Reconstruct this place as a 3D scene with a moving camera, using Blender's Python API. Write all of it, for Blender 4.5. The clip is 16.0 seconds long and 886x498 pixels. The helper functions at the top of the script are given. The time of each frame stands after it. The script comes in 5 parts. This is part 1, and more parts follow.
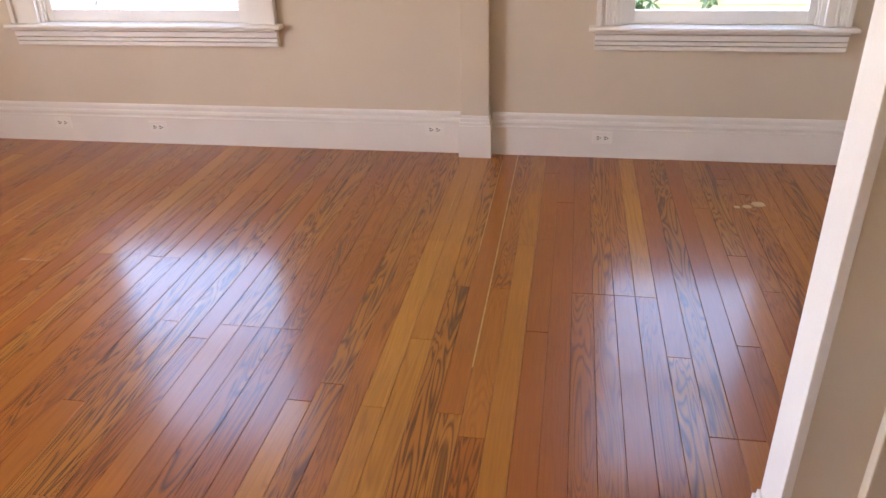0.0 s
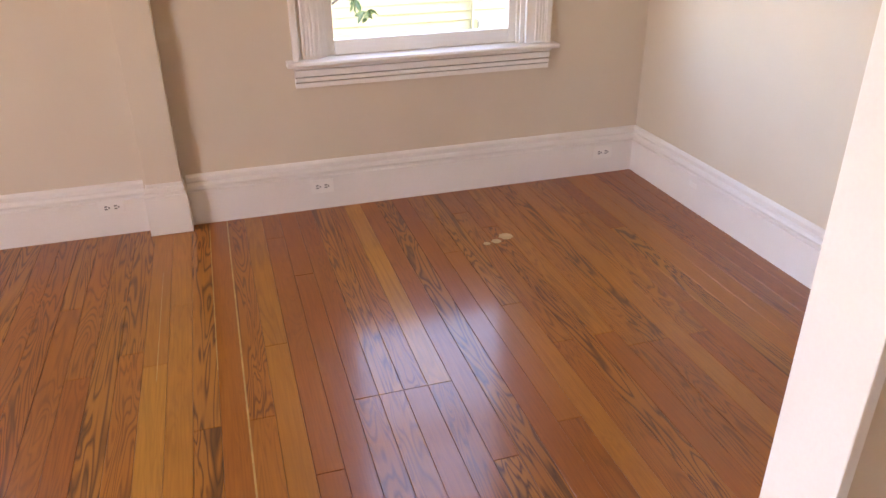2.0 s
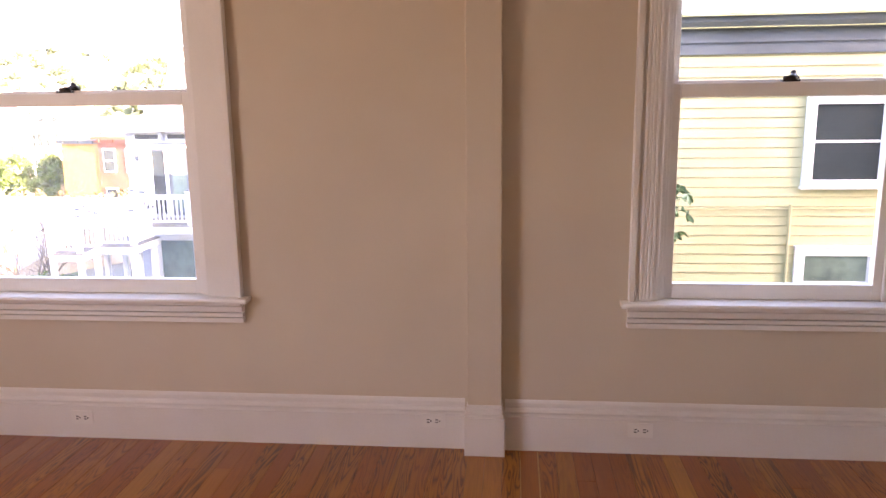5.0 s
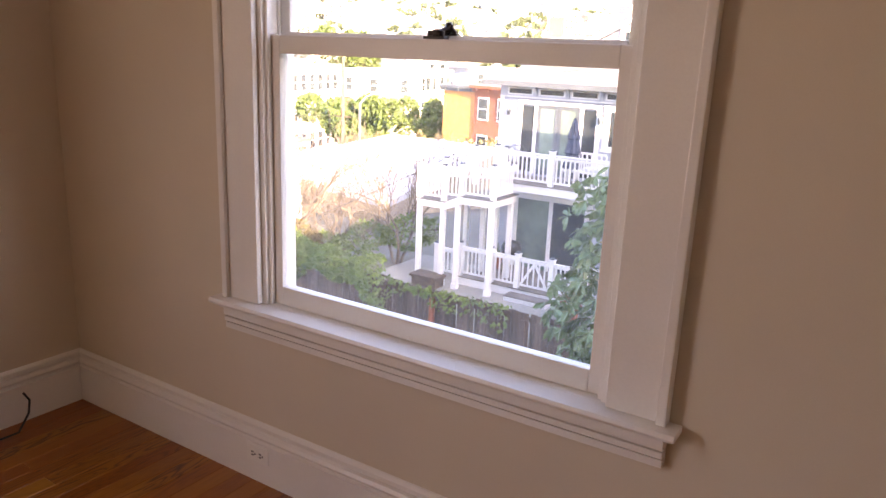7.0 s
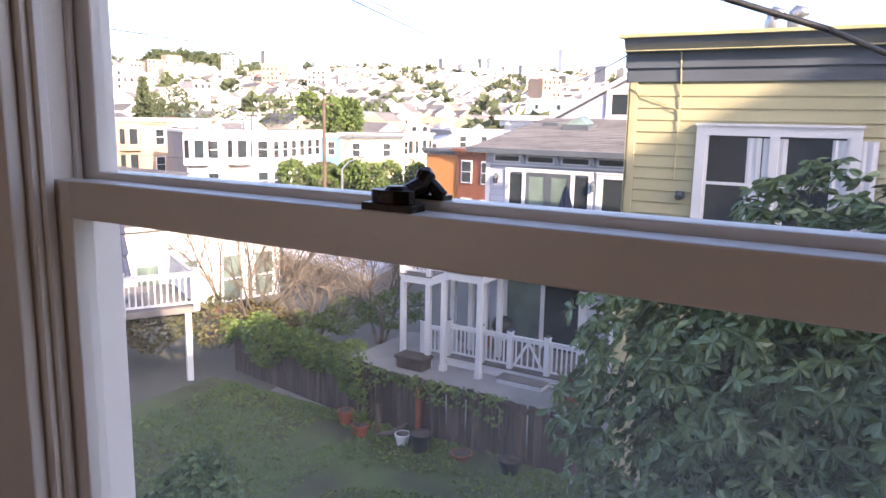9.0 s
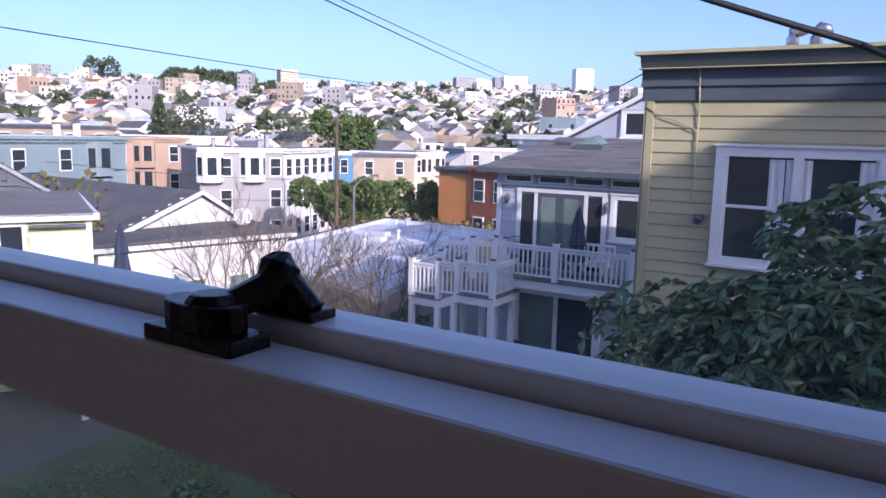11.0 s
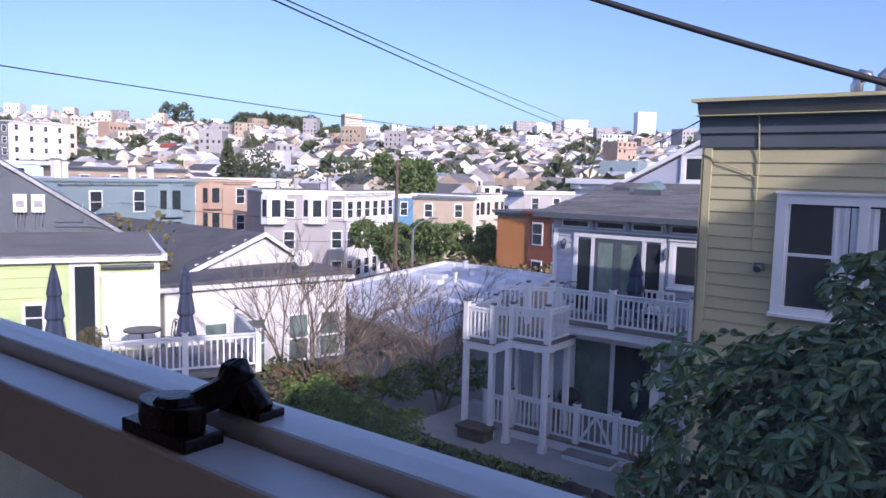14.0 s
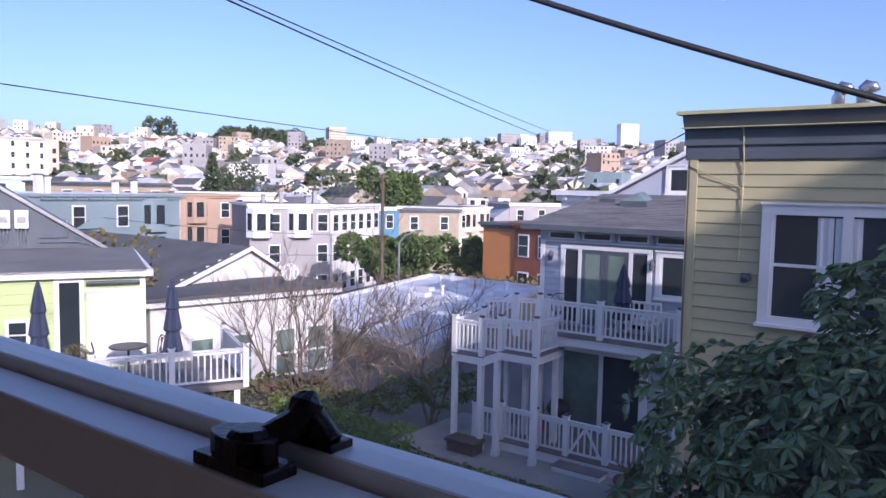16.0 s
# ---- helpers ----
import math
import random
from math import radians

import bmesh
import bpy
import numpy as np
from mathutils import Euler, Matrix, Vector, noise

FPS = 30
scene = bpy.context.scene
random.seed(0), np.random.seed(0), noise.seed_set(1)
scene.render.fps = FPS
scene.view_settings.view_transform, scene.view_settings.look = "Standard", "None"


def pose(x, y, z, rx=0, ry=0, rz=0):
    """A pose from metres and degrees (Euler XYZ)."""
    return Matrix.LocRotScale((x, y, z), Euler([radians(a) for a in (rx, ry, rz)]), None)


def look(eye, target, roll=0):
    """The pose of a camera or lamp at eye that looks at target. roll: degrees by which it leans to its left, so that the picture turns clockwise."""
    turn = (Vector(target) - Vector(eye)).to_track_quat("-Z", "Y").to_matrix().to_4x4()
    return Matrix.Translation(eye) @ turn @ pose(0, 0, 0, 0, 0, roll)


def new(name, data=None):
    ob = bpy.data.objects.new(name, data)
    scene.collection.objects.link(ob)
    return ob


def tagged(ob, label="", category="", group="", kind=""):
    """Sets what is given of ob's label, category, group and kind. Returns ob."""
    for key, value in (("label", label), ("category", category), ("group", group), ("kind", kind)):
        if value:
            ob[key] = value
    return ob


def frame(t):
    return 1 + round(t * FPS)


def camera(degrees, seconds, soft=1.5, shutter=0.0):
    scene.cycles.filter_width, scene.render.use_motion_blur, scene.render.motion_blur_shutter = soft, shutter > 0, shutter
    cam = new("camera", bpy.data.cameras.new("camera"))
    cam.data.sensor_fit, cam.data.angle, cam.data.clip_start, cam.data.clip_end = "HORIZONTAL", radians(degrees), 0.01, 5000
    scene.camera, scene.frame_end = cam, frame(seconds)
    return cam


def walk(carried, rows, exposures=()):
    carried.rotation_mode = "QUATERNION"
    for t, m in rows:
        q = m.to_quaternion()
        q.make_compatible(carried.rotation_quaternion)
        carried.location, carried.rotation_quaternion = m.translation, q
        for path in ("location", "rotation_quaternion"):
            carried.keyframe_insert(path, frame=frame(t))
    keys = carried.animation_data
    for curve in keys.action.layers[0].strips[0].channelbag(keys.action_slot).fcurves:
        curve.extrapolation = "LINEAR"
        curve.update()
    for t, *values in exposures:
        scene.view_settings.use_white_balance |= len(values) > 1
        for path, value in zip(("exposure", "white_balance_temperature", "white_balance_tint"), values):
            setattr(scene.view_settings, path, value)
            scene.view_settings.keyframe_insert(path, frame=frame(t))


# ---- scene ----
cam = camera(62.0, 16.0)

EXPOSURES = [(0, 4.95, 7700, 20), (1.5, 5.0, 7900, 23), (3.5, 4.95, 9000, 31), (4.5, 4.5, 8200, 29), (5.0, 4.3, 8100, 33), (7.5, 3.35, 8500, 31), (8.5, 2.65, 8200, 29), (9.2, 1.9, 6800, 30), (11.3, 0.72, 5600, 34), (16.0, 0.65, 5600, 34)]
PATH = [
    (0, (0.536, -4.214, 1.549), (0.221, -2.468, 0.627), -1.7),
    (0.5, (0.463, -4.31, 1.535), (0.419, -2.524, 0.636), -1.2),
    (1, (0.398, -4.129, 1.525), (0.632, -2.351, 0.639), 0.5),
    (1.5, (0.355, -3.801, 1.523), (0.749, -2.056, 0.627), 0.2),
    (2, (0.32, -3.521, 1.522), (0.834, -1.814, 0.615), -0.7),
    (2.5, (0.209, -3.383, 1.542), (0.846, -1.699, 0.67), -1.2),
    (3, (0.169, -3.362, 1.523), (0.75, -1.622, 0.725), -2.4),
    (3.5, (0.142, -3.375, 1.57), (0.513, -1.548, 0.847), -2.4),
    (4, (0.129, -3.41, 1.64), (0.286, -1.498, 1.076), -2.0),
    (4.5, (0.173, -3.431, 1.674), (0.233, -1.48, 1.236), -1.1),
    (5, (0.131, -3.361, 1.662), (-0.057, -1.408, 1.272), -0.8),
    (5.2, (0.052, -3.249, 1.633), (-0.293, -1.318, 1.242), -0.3),
    (7.3, (-0.844, -1.656, 1.689), (-1.903, -0.037, 1.181), 2.4),
    (7.5, (-0.922, -1.526, 1.693), (-1.992, 0.087, 1.192), 2.3),
    (8, (-1.211, -1.212, 1.749), (-2.29, 0.407, 1.286), 1.8),
    (8.3, (-1.323, -1.078, 1.789), (-2.389, 0.559, 1.358), 2.1),
    (8.5, (-1.351, -0.985, 1.805), (-2.41, 0.662, 1.398), 1.7),
    (9, (-1.484, -0.676, 1.841), (-2.506, 1.007, 1.491), 1.1),
    (9.2, (-1.484, -0.613, 1.853), (-2.496, 1.081, 1.524), 1.0),
    (11.3, (-1.671, -0.215, 1.851), (-2.748, 1.442, 1.547), 1.5),
    (11.5, (-1.652, -0.215, 1.862), (-2.749, 1.427, 1.541), 1.6),
    (12, (-1.612, -0.215, 1.872), (-2.737, 1.403, 1.533), 1.7),
    (12.5, (-1.605, -0.209, 1.888), (-2.754, 1.396, 1.563), 1.7),
    (13, (-1.566, -0.224, 1.923), (-2.741, 1.37, 1.645), 1.5),
    (13.5, (-1.582, -0.237, 1.93), (-2.772, 1.354, 1.703), 1.4),
    (14, (-1.561, -0.229, 1.909), (-2.759, 1.361, 1.716), 1.5),
    (14.5, (-1.57, -0.229, 1.919), (-2.765, 1.366, 1.744), 1.3),
    (15, (-1.567, -0.226, 1.915), (-2.749, 1.379, 1.746), 1.1),
    (15.5, (-1.584, -0.234, 1.925), (-2.753, 1.38, 1.76), 1.0),
    (16, (-1.597, -0.273, 1.924), (-2.766, 1.342, 1.765), 1.1),
]
walk(cam, [(t, look(eye, target, roll)) for t, eye, target, roll in PATH], EXPOSURES)

# ---------- world and sun ----------
LIGHT = Vector((-2.0, 1.0, -1.0)).normalized()
world = bpy.data.worlds.new("world")
scene.world = world
world.use_nodes = True
wn = world.node_tree
sky = wn.nodes.new("ShaderNodeTexSky")
sky.sky_type, sky.sun_disc = "NISHITA", False
sky.sun_elevation = math.asin(-LIGHT.z)
sky.sun_rotation = math.atan2(-LIGHT.x, -LIGHT.y)
sky.air_density, sky.dust_density, sky.ozone_density = 0.72, 2.3, 2.6
wn.links.new(sky.outputs[0], wn.nodes["Background"].inputs[0])
wn.nodes["Background"].inputs[1].default_value = 0.15
sun = new("sun", bpy.data.lights.new("sun", "SUN"))
sun.data.energy, sun.data.angle, sun.data.color = 3.2, radians(0.5), (1.0, 0.88, 0.71)
sun.matrix_world = look((0, 0, 60), Vector((0, 0, 60)) + LIGHT)


# lamp added to brighten the room, at an unseen west opening beside the walker
lamp = new("west_fill_light", bpy.data.lights.new("west_fill_light", "AREA"))
lamp.data.shape, lamp.data.size, lamp.data.size_y, lamp.data.energy, lamp.data.color = "RECTANGLE", 1.9, 1.7, 3.1, (1.0, 0.88, 0.76)
lamp.matrix_world = look((-3.99, -3.3, 1.75), (0, -3.3, 1.6))


# ---------- materials ----------
def mat(name, base, rough=0.6, var=0.12, scale=3.0, grain=60.0, bump=0.15, metal=0.0, second=None, stretch=(1, 1, 1), coat=0.0, rnd=0.0, dist=0.004):
    """Painted or plain surface: broad stains, fine grain and relief, in metres."""
    m = bpy.data.materials.new(name)
    m.use_nodes = True
    t = m.node_tree
    b = t.nodes["Principled BSDF"]
    b.inputs["Roughness"].default_value, b.inputs["Metallic"].default_value = rough, metal
    b.inputs["Coat Weight"].default_value = coat
    geo = t.nodes.new("ShaderNodeNewGeometry")
    mp = t.nodes.new("ShaderNodeMapping")
    mp.inputs["Scale"].default_value = stretch
    t.links.new(geo.outputs["Position"], mp.inputs["Vector"])
    big, fine = t.nodes.new("ShaderNodeTexNoise"), t.nodes.new("ShaderNodeTexNoise")
    big.inputs["Scale"].default_value, big.inputs["Detail"].default_value = scale, 6
    fine.inputs["Scale"].default_value, fine.inputs["Detail"].default_value = grain, 4
    for n in (big, fine):
        t.links.new(mp.outputs[0], n.inputs["Vector"])
    mix = t.nodes.new("ShaderNodeMix")
    mix.data_type = "RGBA"
    alt = second or tuple(c * (1 - 2 * var) for c in base)
    mix.inputs["A"].default_value = (*[min(1, c * (1 + var * 0.4)) for c in base], 1)
    mix.inputs["B"].default_value = (*alt, 1)
    ramp = t.nodes.new("ShaderNodeMapRange")
    ramp.inputs["From Min"].default_value, ramp.inputs["From Max"].default_value = 0.35, 0.75
    t.links.new(big.outputs["Fac"], ramp.inputs["Value"])
    t.links.new(ramp.outputs[0], mix.inputs["Factor"])
    mix2 = t.nodes.new("ShaderNodeMix")
    mix2.data_type, mix2.blend_type = "RGBA", "MULTIPLY"
    mix2.inputs["Factor"].default_value = min(1.0, var * 2)
    t.links.new(mix.outputs["Result"], mix2.inputs["A"])
    t.links.new(fine.outputs["Fac"], mix2.inputs["B"])
    out = mix2.outputs["Result"]
    if rnd:
        info = t.nodes.new("ShaderNodeObjectInfo")
        hsv = t.nodes.new("ShaderNodeHueSaturation")
        mr = t.nodes.new("ShaderNodeMapRange")
        mr.inputs["To Min"].default_value, mr.inputs["To Max"].default_value = 1 - rnd, 1 + rnd
        t.links.new(info.outputs["Random"], mr.inputs["Value"])
        t.links.new(mr.outputs[0], hsv.inputs["Value"])
        t.links.new(out, hsv.inputs["Color"])
        out = hsv.outputs[0]
    t.links.new(out, b.inputs["Base Color"])
    if bump:
        bp = t.nodes.new("ShaderNodeBump")
        bp.inputs["Strength"].default_value, bp.inputs["Distance"].default_value = bump, dist
        t.links.new(fine.outputs["Fac"], bp.inputs["Height"])
        t.links.new(bp.outputs[0], b.inputs["Normal"])
    return m


def glass_mat(name, tint=(1, 1, 1), rough=0.0, dust_veil=0.0):
    m = bpy.data.materials.new(name)
    m.use_nodes = True
    t = m.node_tree
    t.nodes.remove(t.nodes["Principled BSDF"])
    tr, gl, mx, fr, pw = (t.nodes.new("ShaderNode" + k) for k in ("BsdfTransparent", "BsdfGlossy", "MixShader", "LayerWeight", "Math"))
    tr.inputs[0].default_value = (*tint, 1)
    gl.inputs["Roughness"].default_value = rough
    fr.inputs["Blend"].default_value = 0.5
    pw.operation, pw.inputs[1].default_value = "POWER", 5.0
    t.links.new(fr.outputs["Facing"], pw.inputs[0])
    ad = t.nodes.new("ShaderNodeMath")
    ad.operation, ad.inputs[1].default_value, ad.inputs[2].default_value = "MULTIPLY_ADD", 0.4, 0.006
    t.links.new(pw.outputs[0], ad.inputs[0])
    t.links.new(ad.outputs[0], mx.inputs[0])
    t.links.new(tr.outputs[0], mx.inputs[1])
    t.links.new(gl.outputs[0], mx.inputs[2])
    out = mx.outputs[0]
    if dust_veil:
        # scatters daylight: dust on the lower pane, added haze on the upper; thicker in smears
        df, m2, nz, mr = (t.nodes.new("ShaderNode" + k) for k in ("BsdfTranslucent", "MixShader", "TexNoise", "MapRange"))
        df.inputs[0].default_value = (0.85, 0.87, 0.9, 1)
        nz.inputs["Scale"].default_value, nz.inputs["Detail"].default_value = 2.2, 5
        mr.inputs["From Min"].default_value, mr.inputs["From Max"].default_value = 0.3, 0.75
        mr.inputs["To Min"].default_value, mr.inputs["To Max"].default_value = dust_veil * 0.35, dust_veil
        geo = t.nodes.new("ShaderNodeNewGeometry")
        t.links.new(geo.outputs["Position"], nz.inputs["Vector"])
        t.links.new(nz.outputs["Fac"], mr.inputs["Value"])
        t.links.new(mr.outputs[0], m2.inputs[0])
        t.links.new(out, m2.inputs[1])
        t.links.new(df.outputs[0], m2.inputs[2])
        out = m2.outputs[0]
    t.links.new(out, t.nodes["Material Output"].inputs[0])
    return m


def wood_floor(name, a, b2, dark, rough=0.2, rings=13.0, spread=0.95, least=-0.2):
    """Varnished fir plank: strong wavy grain along y, tint drawn for each plank."""
    m = bpy.data.materials.new(name)
    m.use_nodes = True
    t = m.node_tree
    b = t.nodes["Principled BSDF"]
    b.inputs["Specular IOR Level"].default_value = 0.25
    b.inputs["Coat Weight"].default_value, b.inputs["Coat Roughness"].default_value, b.inputs["Coat IOR"].default_value = 0.65, 0.15, 1.5
    N, L = t.nodes.new, t.links.new
    info, geo = N("ShaderNodeObjectInfo"), N("ShaderNodeNewGeometry")
    off = N("ShaderNodeVectorMath")
    off.operation = "MULTIPLY_ADD"
    comb = N("ShaderNodeCombineXYZ")
    for k in (0, 1):
        L(info.outputs["Random"], comb.inputs[k])
    off.inputs[1].default_value = (7.3, 41.0, 0)
    L(comb.outputs[0], off.inputs[0])
    L(geo.outputs["Position"], off.inputs[2])
    mp = N("ShaderNodeMapping")
    mp.inputs["Scale"].default_value = (9, 0.75, 1)
    L(off.outputs[0], mp.inputs["Vector"])
    wave = N("ShaderNodeTexNoise")
    wave.inputs["Scale"].default_value, wave.inputs["Detail"].default_value, wave.inputs["Distortion"].default_value = 1.3, 2.0, 1.1
    L(mp.outputs[0], wave.inputs["Vector"])
    # contour lines of the noise give cathedral grain
    mul = N("ShaderNodeMath")
    mul.operation, mul.inputs[1].default_value = "MULTIPLY", rings
    L(wave.outputs["Fac"], mul.inputs[0])
    fr = N("ShaderNodeMath")
    fr.operation = "PINGPONG"
    fr.inputs[1].default_value = 0.5
    L(mul.outputs[0], fr.inputs[0])
    ring = N("ShaderNodeMapRange")
    ring.inputs["From Min"].default_value, ring.inputs["From Max"].default_value = 0.20, 0.5
    L(fr.outputs[0], ring.inputs["Value"])
    mp2 = N("ShaderNodeMapping")
    mp2.inputs["Scale"].default_value = (160, 5, 1)
    L(off.outputs[0], mp2.inputs["Vector"])
    fine = N("ShaderNodeTexNoise")
    fine.inputs["Scale"].default_value, fine.inputs["Detail"].default_value = 1.0, 5
    L(mp2.outputs[0], fine.inputs["Vector"])
    stain = N("ShaderNodeTexNoise")
    stain.inputs["Scale"].default_value, stain.inputs["Detail"].default_value = 1.6, 5
    L(geo.outputs["Position"], stain.inputs["Vector"])
    ramp = N("ShaderNodeValToRGB")
    ramp.color_ramp.elements[0].color, ramp.color_ramp.elements[1].color = (*a, 1), (*b2, 1)
    e = ramp.color_ramp.elements.new(0.5)
    e.color = (*[(p + q) / 2 for p, q in zip(a, b2)], 1)
    L(info.outputs["Random"], ramp.inputs[0])
    mx = N("ShaderNodeMix")
    mx.data_type = "RGBA"
    mx.inputs["B"].default_value = (*dark, 1)
    gf = N("ShaderNodeMath")
    gf.operation = "MULTIPLY"
    L(ring.outputs[0], gf.inputs[0])
    r2 = N("ShaderNodeMath")
    r2.operation = "MULTIPLY_ADD"
    rr = N("ShaderNodeMath")
    rr.operation, rr.inputs[1].default_value = "MULTIPLY", 17.37
    L(info.outputs["Random"], rr.inputs[0])
    rf = N("ShaderNodeMath")
    rf.operation = "FRACT"
    L(rr.outputs[0], rf.inputs[0])
    L(rf.outputs[0], r2.inputs[0])
    r2.inputs[1].default_value, r2.inputs[2].default_value = spread, least
    L(r2.outputs[0], gf.inputs[1])
    L(gf.outputs[0], mx.inputs["Factor"])
    L(ramp.outputs[0], mx.inputs["A"])
    m2 = N("ShaderNodeMix")
    m2.data_type, m2.blend_type = "RGBA", "MULTIPLY"
    m2.inputs["Factor"].default_value = 0.45
    L(mx.outputs["Result"], m2.inputs["A"])
    L(fine.outputs["Fac"], m2.inputs["B"])
    m3 = N("ShaderNodeMix")
    m3.data_type, m3.blend_type = "RGBA", "MULTIPLY"
    m3.inputs["Factor"].default_value = 0.35
    L(m2.outputs["Result"], m3.inputs["A"])
    L(stain.outputs["Fac"], m3.inputs["B"])
    L(m3.outputs["Result"], b.inputs["Base Color"])
    rg = N("ShaderNodeMapRange")
    rg.inputs["To Min"].default_value, rg.inputs["To Max"].default_value = rough * 0.8, rough * 1.5
    L(stain.outputs["Fac"], rg.inputs["Value"])
    L(rg.outputs[0], b.inputs["Roughness"])
    bp = N("ShaderNodeBump")
    bp.inputs["Strength"].default_value, bp.inputs["Distance"].default_value = 0.12, 0.002
    L(fine.outputs["Fac"], bp.inputs["Height"])
    bp2 = N("ShaderNodeBump")
    bp2.inputs["Strength"].default_value, bp2.inputs["Distance"].default_value = 0.25, 0.004
    L(wave.outputs["Fac"], bp2.inputs["Height"])
    L(bp.outputs[0], bp2.inputs["Normal"])
    L(bp2.outputs[0], b.inputs["Normal"])
    return m


WALL = mat("wall_paint", (0.70, 0.605, 0.475), 0.75, 0.04, 1.2, 250, 0.08)
TRIM = mat("white_trim_paint", (0.85, 0.82, 0.77), 0.38, 0.035, 2.0, 140, 0.08)
CEIL = mat("ceiling_paint", (0.82, 0.8, 0.76), 0.8, 0.04, 1.5, 200, 0.1)
FLOORW = wood_floor("fir_floor", (0.45, 0.12, 0.012), (0.58, 0.195, 0.022), (0.09, 0.022, 0.005), 0.3, 14.0, 0.9, 0.0)
FLOORB = wood_floor("fir_floor_bold_grain", (0.5, 0.165, 0.018), (0.58, 0.21, 0.026), (0.085, 0.024, 0.005), 0.32, 12.0, 0.2, 0.72)
FLOORG = wood_floor("fir_floor_golden", (0.56, 0.2, 0.022), (0.68, 0.28, 0.035), (0.2, 0.06, 0.01), 0.3, 9.0, 0.3, 0.05)
GAPS = mat("floor_gap", (0.05, 0.02, 0.01), 0.9, 0.2)
GLASS = glass_mat("window_glass", (0.97, 0.99, 0.98))
DUSTY = glass_mat("dusty_window_glass", (0.97, 0.99, 0.98), dust_veil=0.05)
# haze put on the upper pane to lift the dark tones outside
HAZED = glass_mat("hazed_window_glass", (0.97, 0.99, 0.98), dust_veil=0.03)
DGLASS = mat("dark_window_glass", (0.035, 0.045, 0.05), 0.06, 0.15, 0.8, 5, 0.0)
GGLASS = mat("green_curtained_glass", (0.22, 0.3, 0.26), 0.1, 0.25, 1.2, 5, 0.0)
PLATE = mat("outlet_plastic", (0.86, 0.84, 0.79), 0.35, 0.02)
HOLE = mat("outlet_slot", (0.03, 0.03, 0.03), 0.7, 0.1)
BRONZE = mat("dark_bronze", (0.035, 0.025, 0.02), 0.35, 0.3, 40, 300, 0.3, metal=0.6)
STRIPM = mat("joint_filler", (0.62, 0.36, 0.12), 0.5, 0.2, 12)
PATCHM = mat("bare_wood_filler", (0.62, 0.42, 0.22), 0.6, 0.15, 30)
CABLE = mat("black_cable", (0.02, 0.02, 0.02), 0.6, 0.1)
YELLOW = mat("yellow_siding", (0.49, 0.45, 0.265), 0.7, 0.08, 0.7, 40, 0.1, rnd=0.03)
SLATE = mat("slate_cornice", (0.11, 0.13, 0.15), 0.6, 0.15, 1.0)
CAPM = mat("yellow_cap", (0.5, 0.47, 0.25), 0.6, 0.1)
BLUE = mat("blue_grey_siding", (0.48, 0.51, 0.59), 0.7, 0.08, 0.8, 40, 0.1, rnd=0.03)
WHITE = mat("white_outdoor_paint", (0.8, 0.8, 0.8), 0.55, 0.06, 1.0, 40)
ROOFG = mat("grey_shingle", (0.2, 0.19, 0.185), 0.9, 0.2, 1.5, 25, 0.4, rnd=0.2)
ROOFD = mat("dark_shingle", (0.13, 0.13, 0.135), 0.9, 0.2, 1.0, 12, 0.4)
GREENH = mat("lime_siding", (0.52, 0.62, 0.28), 0.7, 0.06, 0.8, 30)
ASPH = mat("asphalt_roof", (0.2, 0.195, 0.19), 0.95, 0.15, 0.7, 20, 0.3)
WROOF = mat("white_roof_membrane", (0.75, 0.76, 0.78), 0.7, 0.1, 0.35, 10, 0.1, second=(0.4, 0.4, 0.42))
FENCE = mat("weathered_fence", (0.16, 0.115, 0.09), 0.9, 0.3, 2.0, 30, 0.4, stretch=(6, 6, 0.6), rnd=0.25)
DECKW = mat("grey_deck", (0.28, 0.25, 0.22), 0.8, 0.2, 2.0, 30)
CONC = mat("patio_concrete", (0.36, 0.35, 0.32), 0.9, 0.15, 1.0, 20, 0.2)
METAL = mat("galvanised_metal", (0.6, 0.6, 0.6), 0.3, 0.1, 5, 30, 0.05, metal=0.9)
NAVY = mat("navy_canvas", (0.045, 0.06, 0.11), 0.85, 0.2, 6, 60, 0.2)
TERRA = mat("terracotta", (0.38, 0.12, 0.06), 0.8, 0.2, 8)
BLACKP = mat("black_plastic", (0.03, 0.03, 0.03), 0.5, 0.2, 8)
BARK = mat("bark", (0.16, 0.12, 0.09), 0.9, 0.3, 8, 40, 0.5)
TWIG = mat("pale_twig", (0.24, 0.19, 0.14), 0.9, 0.25, 4, 40, 0.3)
LEAF = mat("rhododendron_leaf", (0.10, 0.175, 0.07), 0.36, 0.3, 1.5, 20, 0.1, second=(0.18, 0.28, 0.11))
IVY = mat("ivy_leaf", (0.12, 0.2, 0.045), 0.5, 0.3, 1.2, 10, 0.1, second=(0.22, 0.3, 0.06))
TREEL = mat("far_tree_leaf", (0.09, 0.12, 0.05), 0.8, 0.3, 0.3, 3, 0.2, second=(0.05, 0.07, 0.03))
CLIPT = mat("street_tree_leaf", (0.12, 0.19, 0.04), 0.7, 0.3, 0.5, 3, 0.2, second=(0.08, 0.12, 0.03))
REDLEAF = mat("red_leaf", (0.3, 0.08, 0.045), 0.6, 0.3, 1.5, 10, 0.1, second=(0.36, 0.16, 0.07))
OLIVE = mat("olive_foliage", (0.12, 0.12, 0.045), 0.8, 0.3, 0.5, 3, 0.2, second=(0.22, 0.15, 0.05))
GRASS = mat("garden_grass", (0.13, 0.18, 0.06), 0.9, 0.3, 1.2, 30, 0.6, second=(0.10, 0.09, 0.05), dist=0.03)
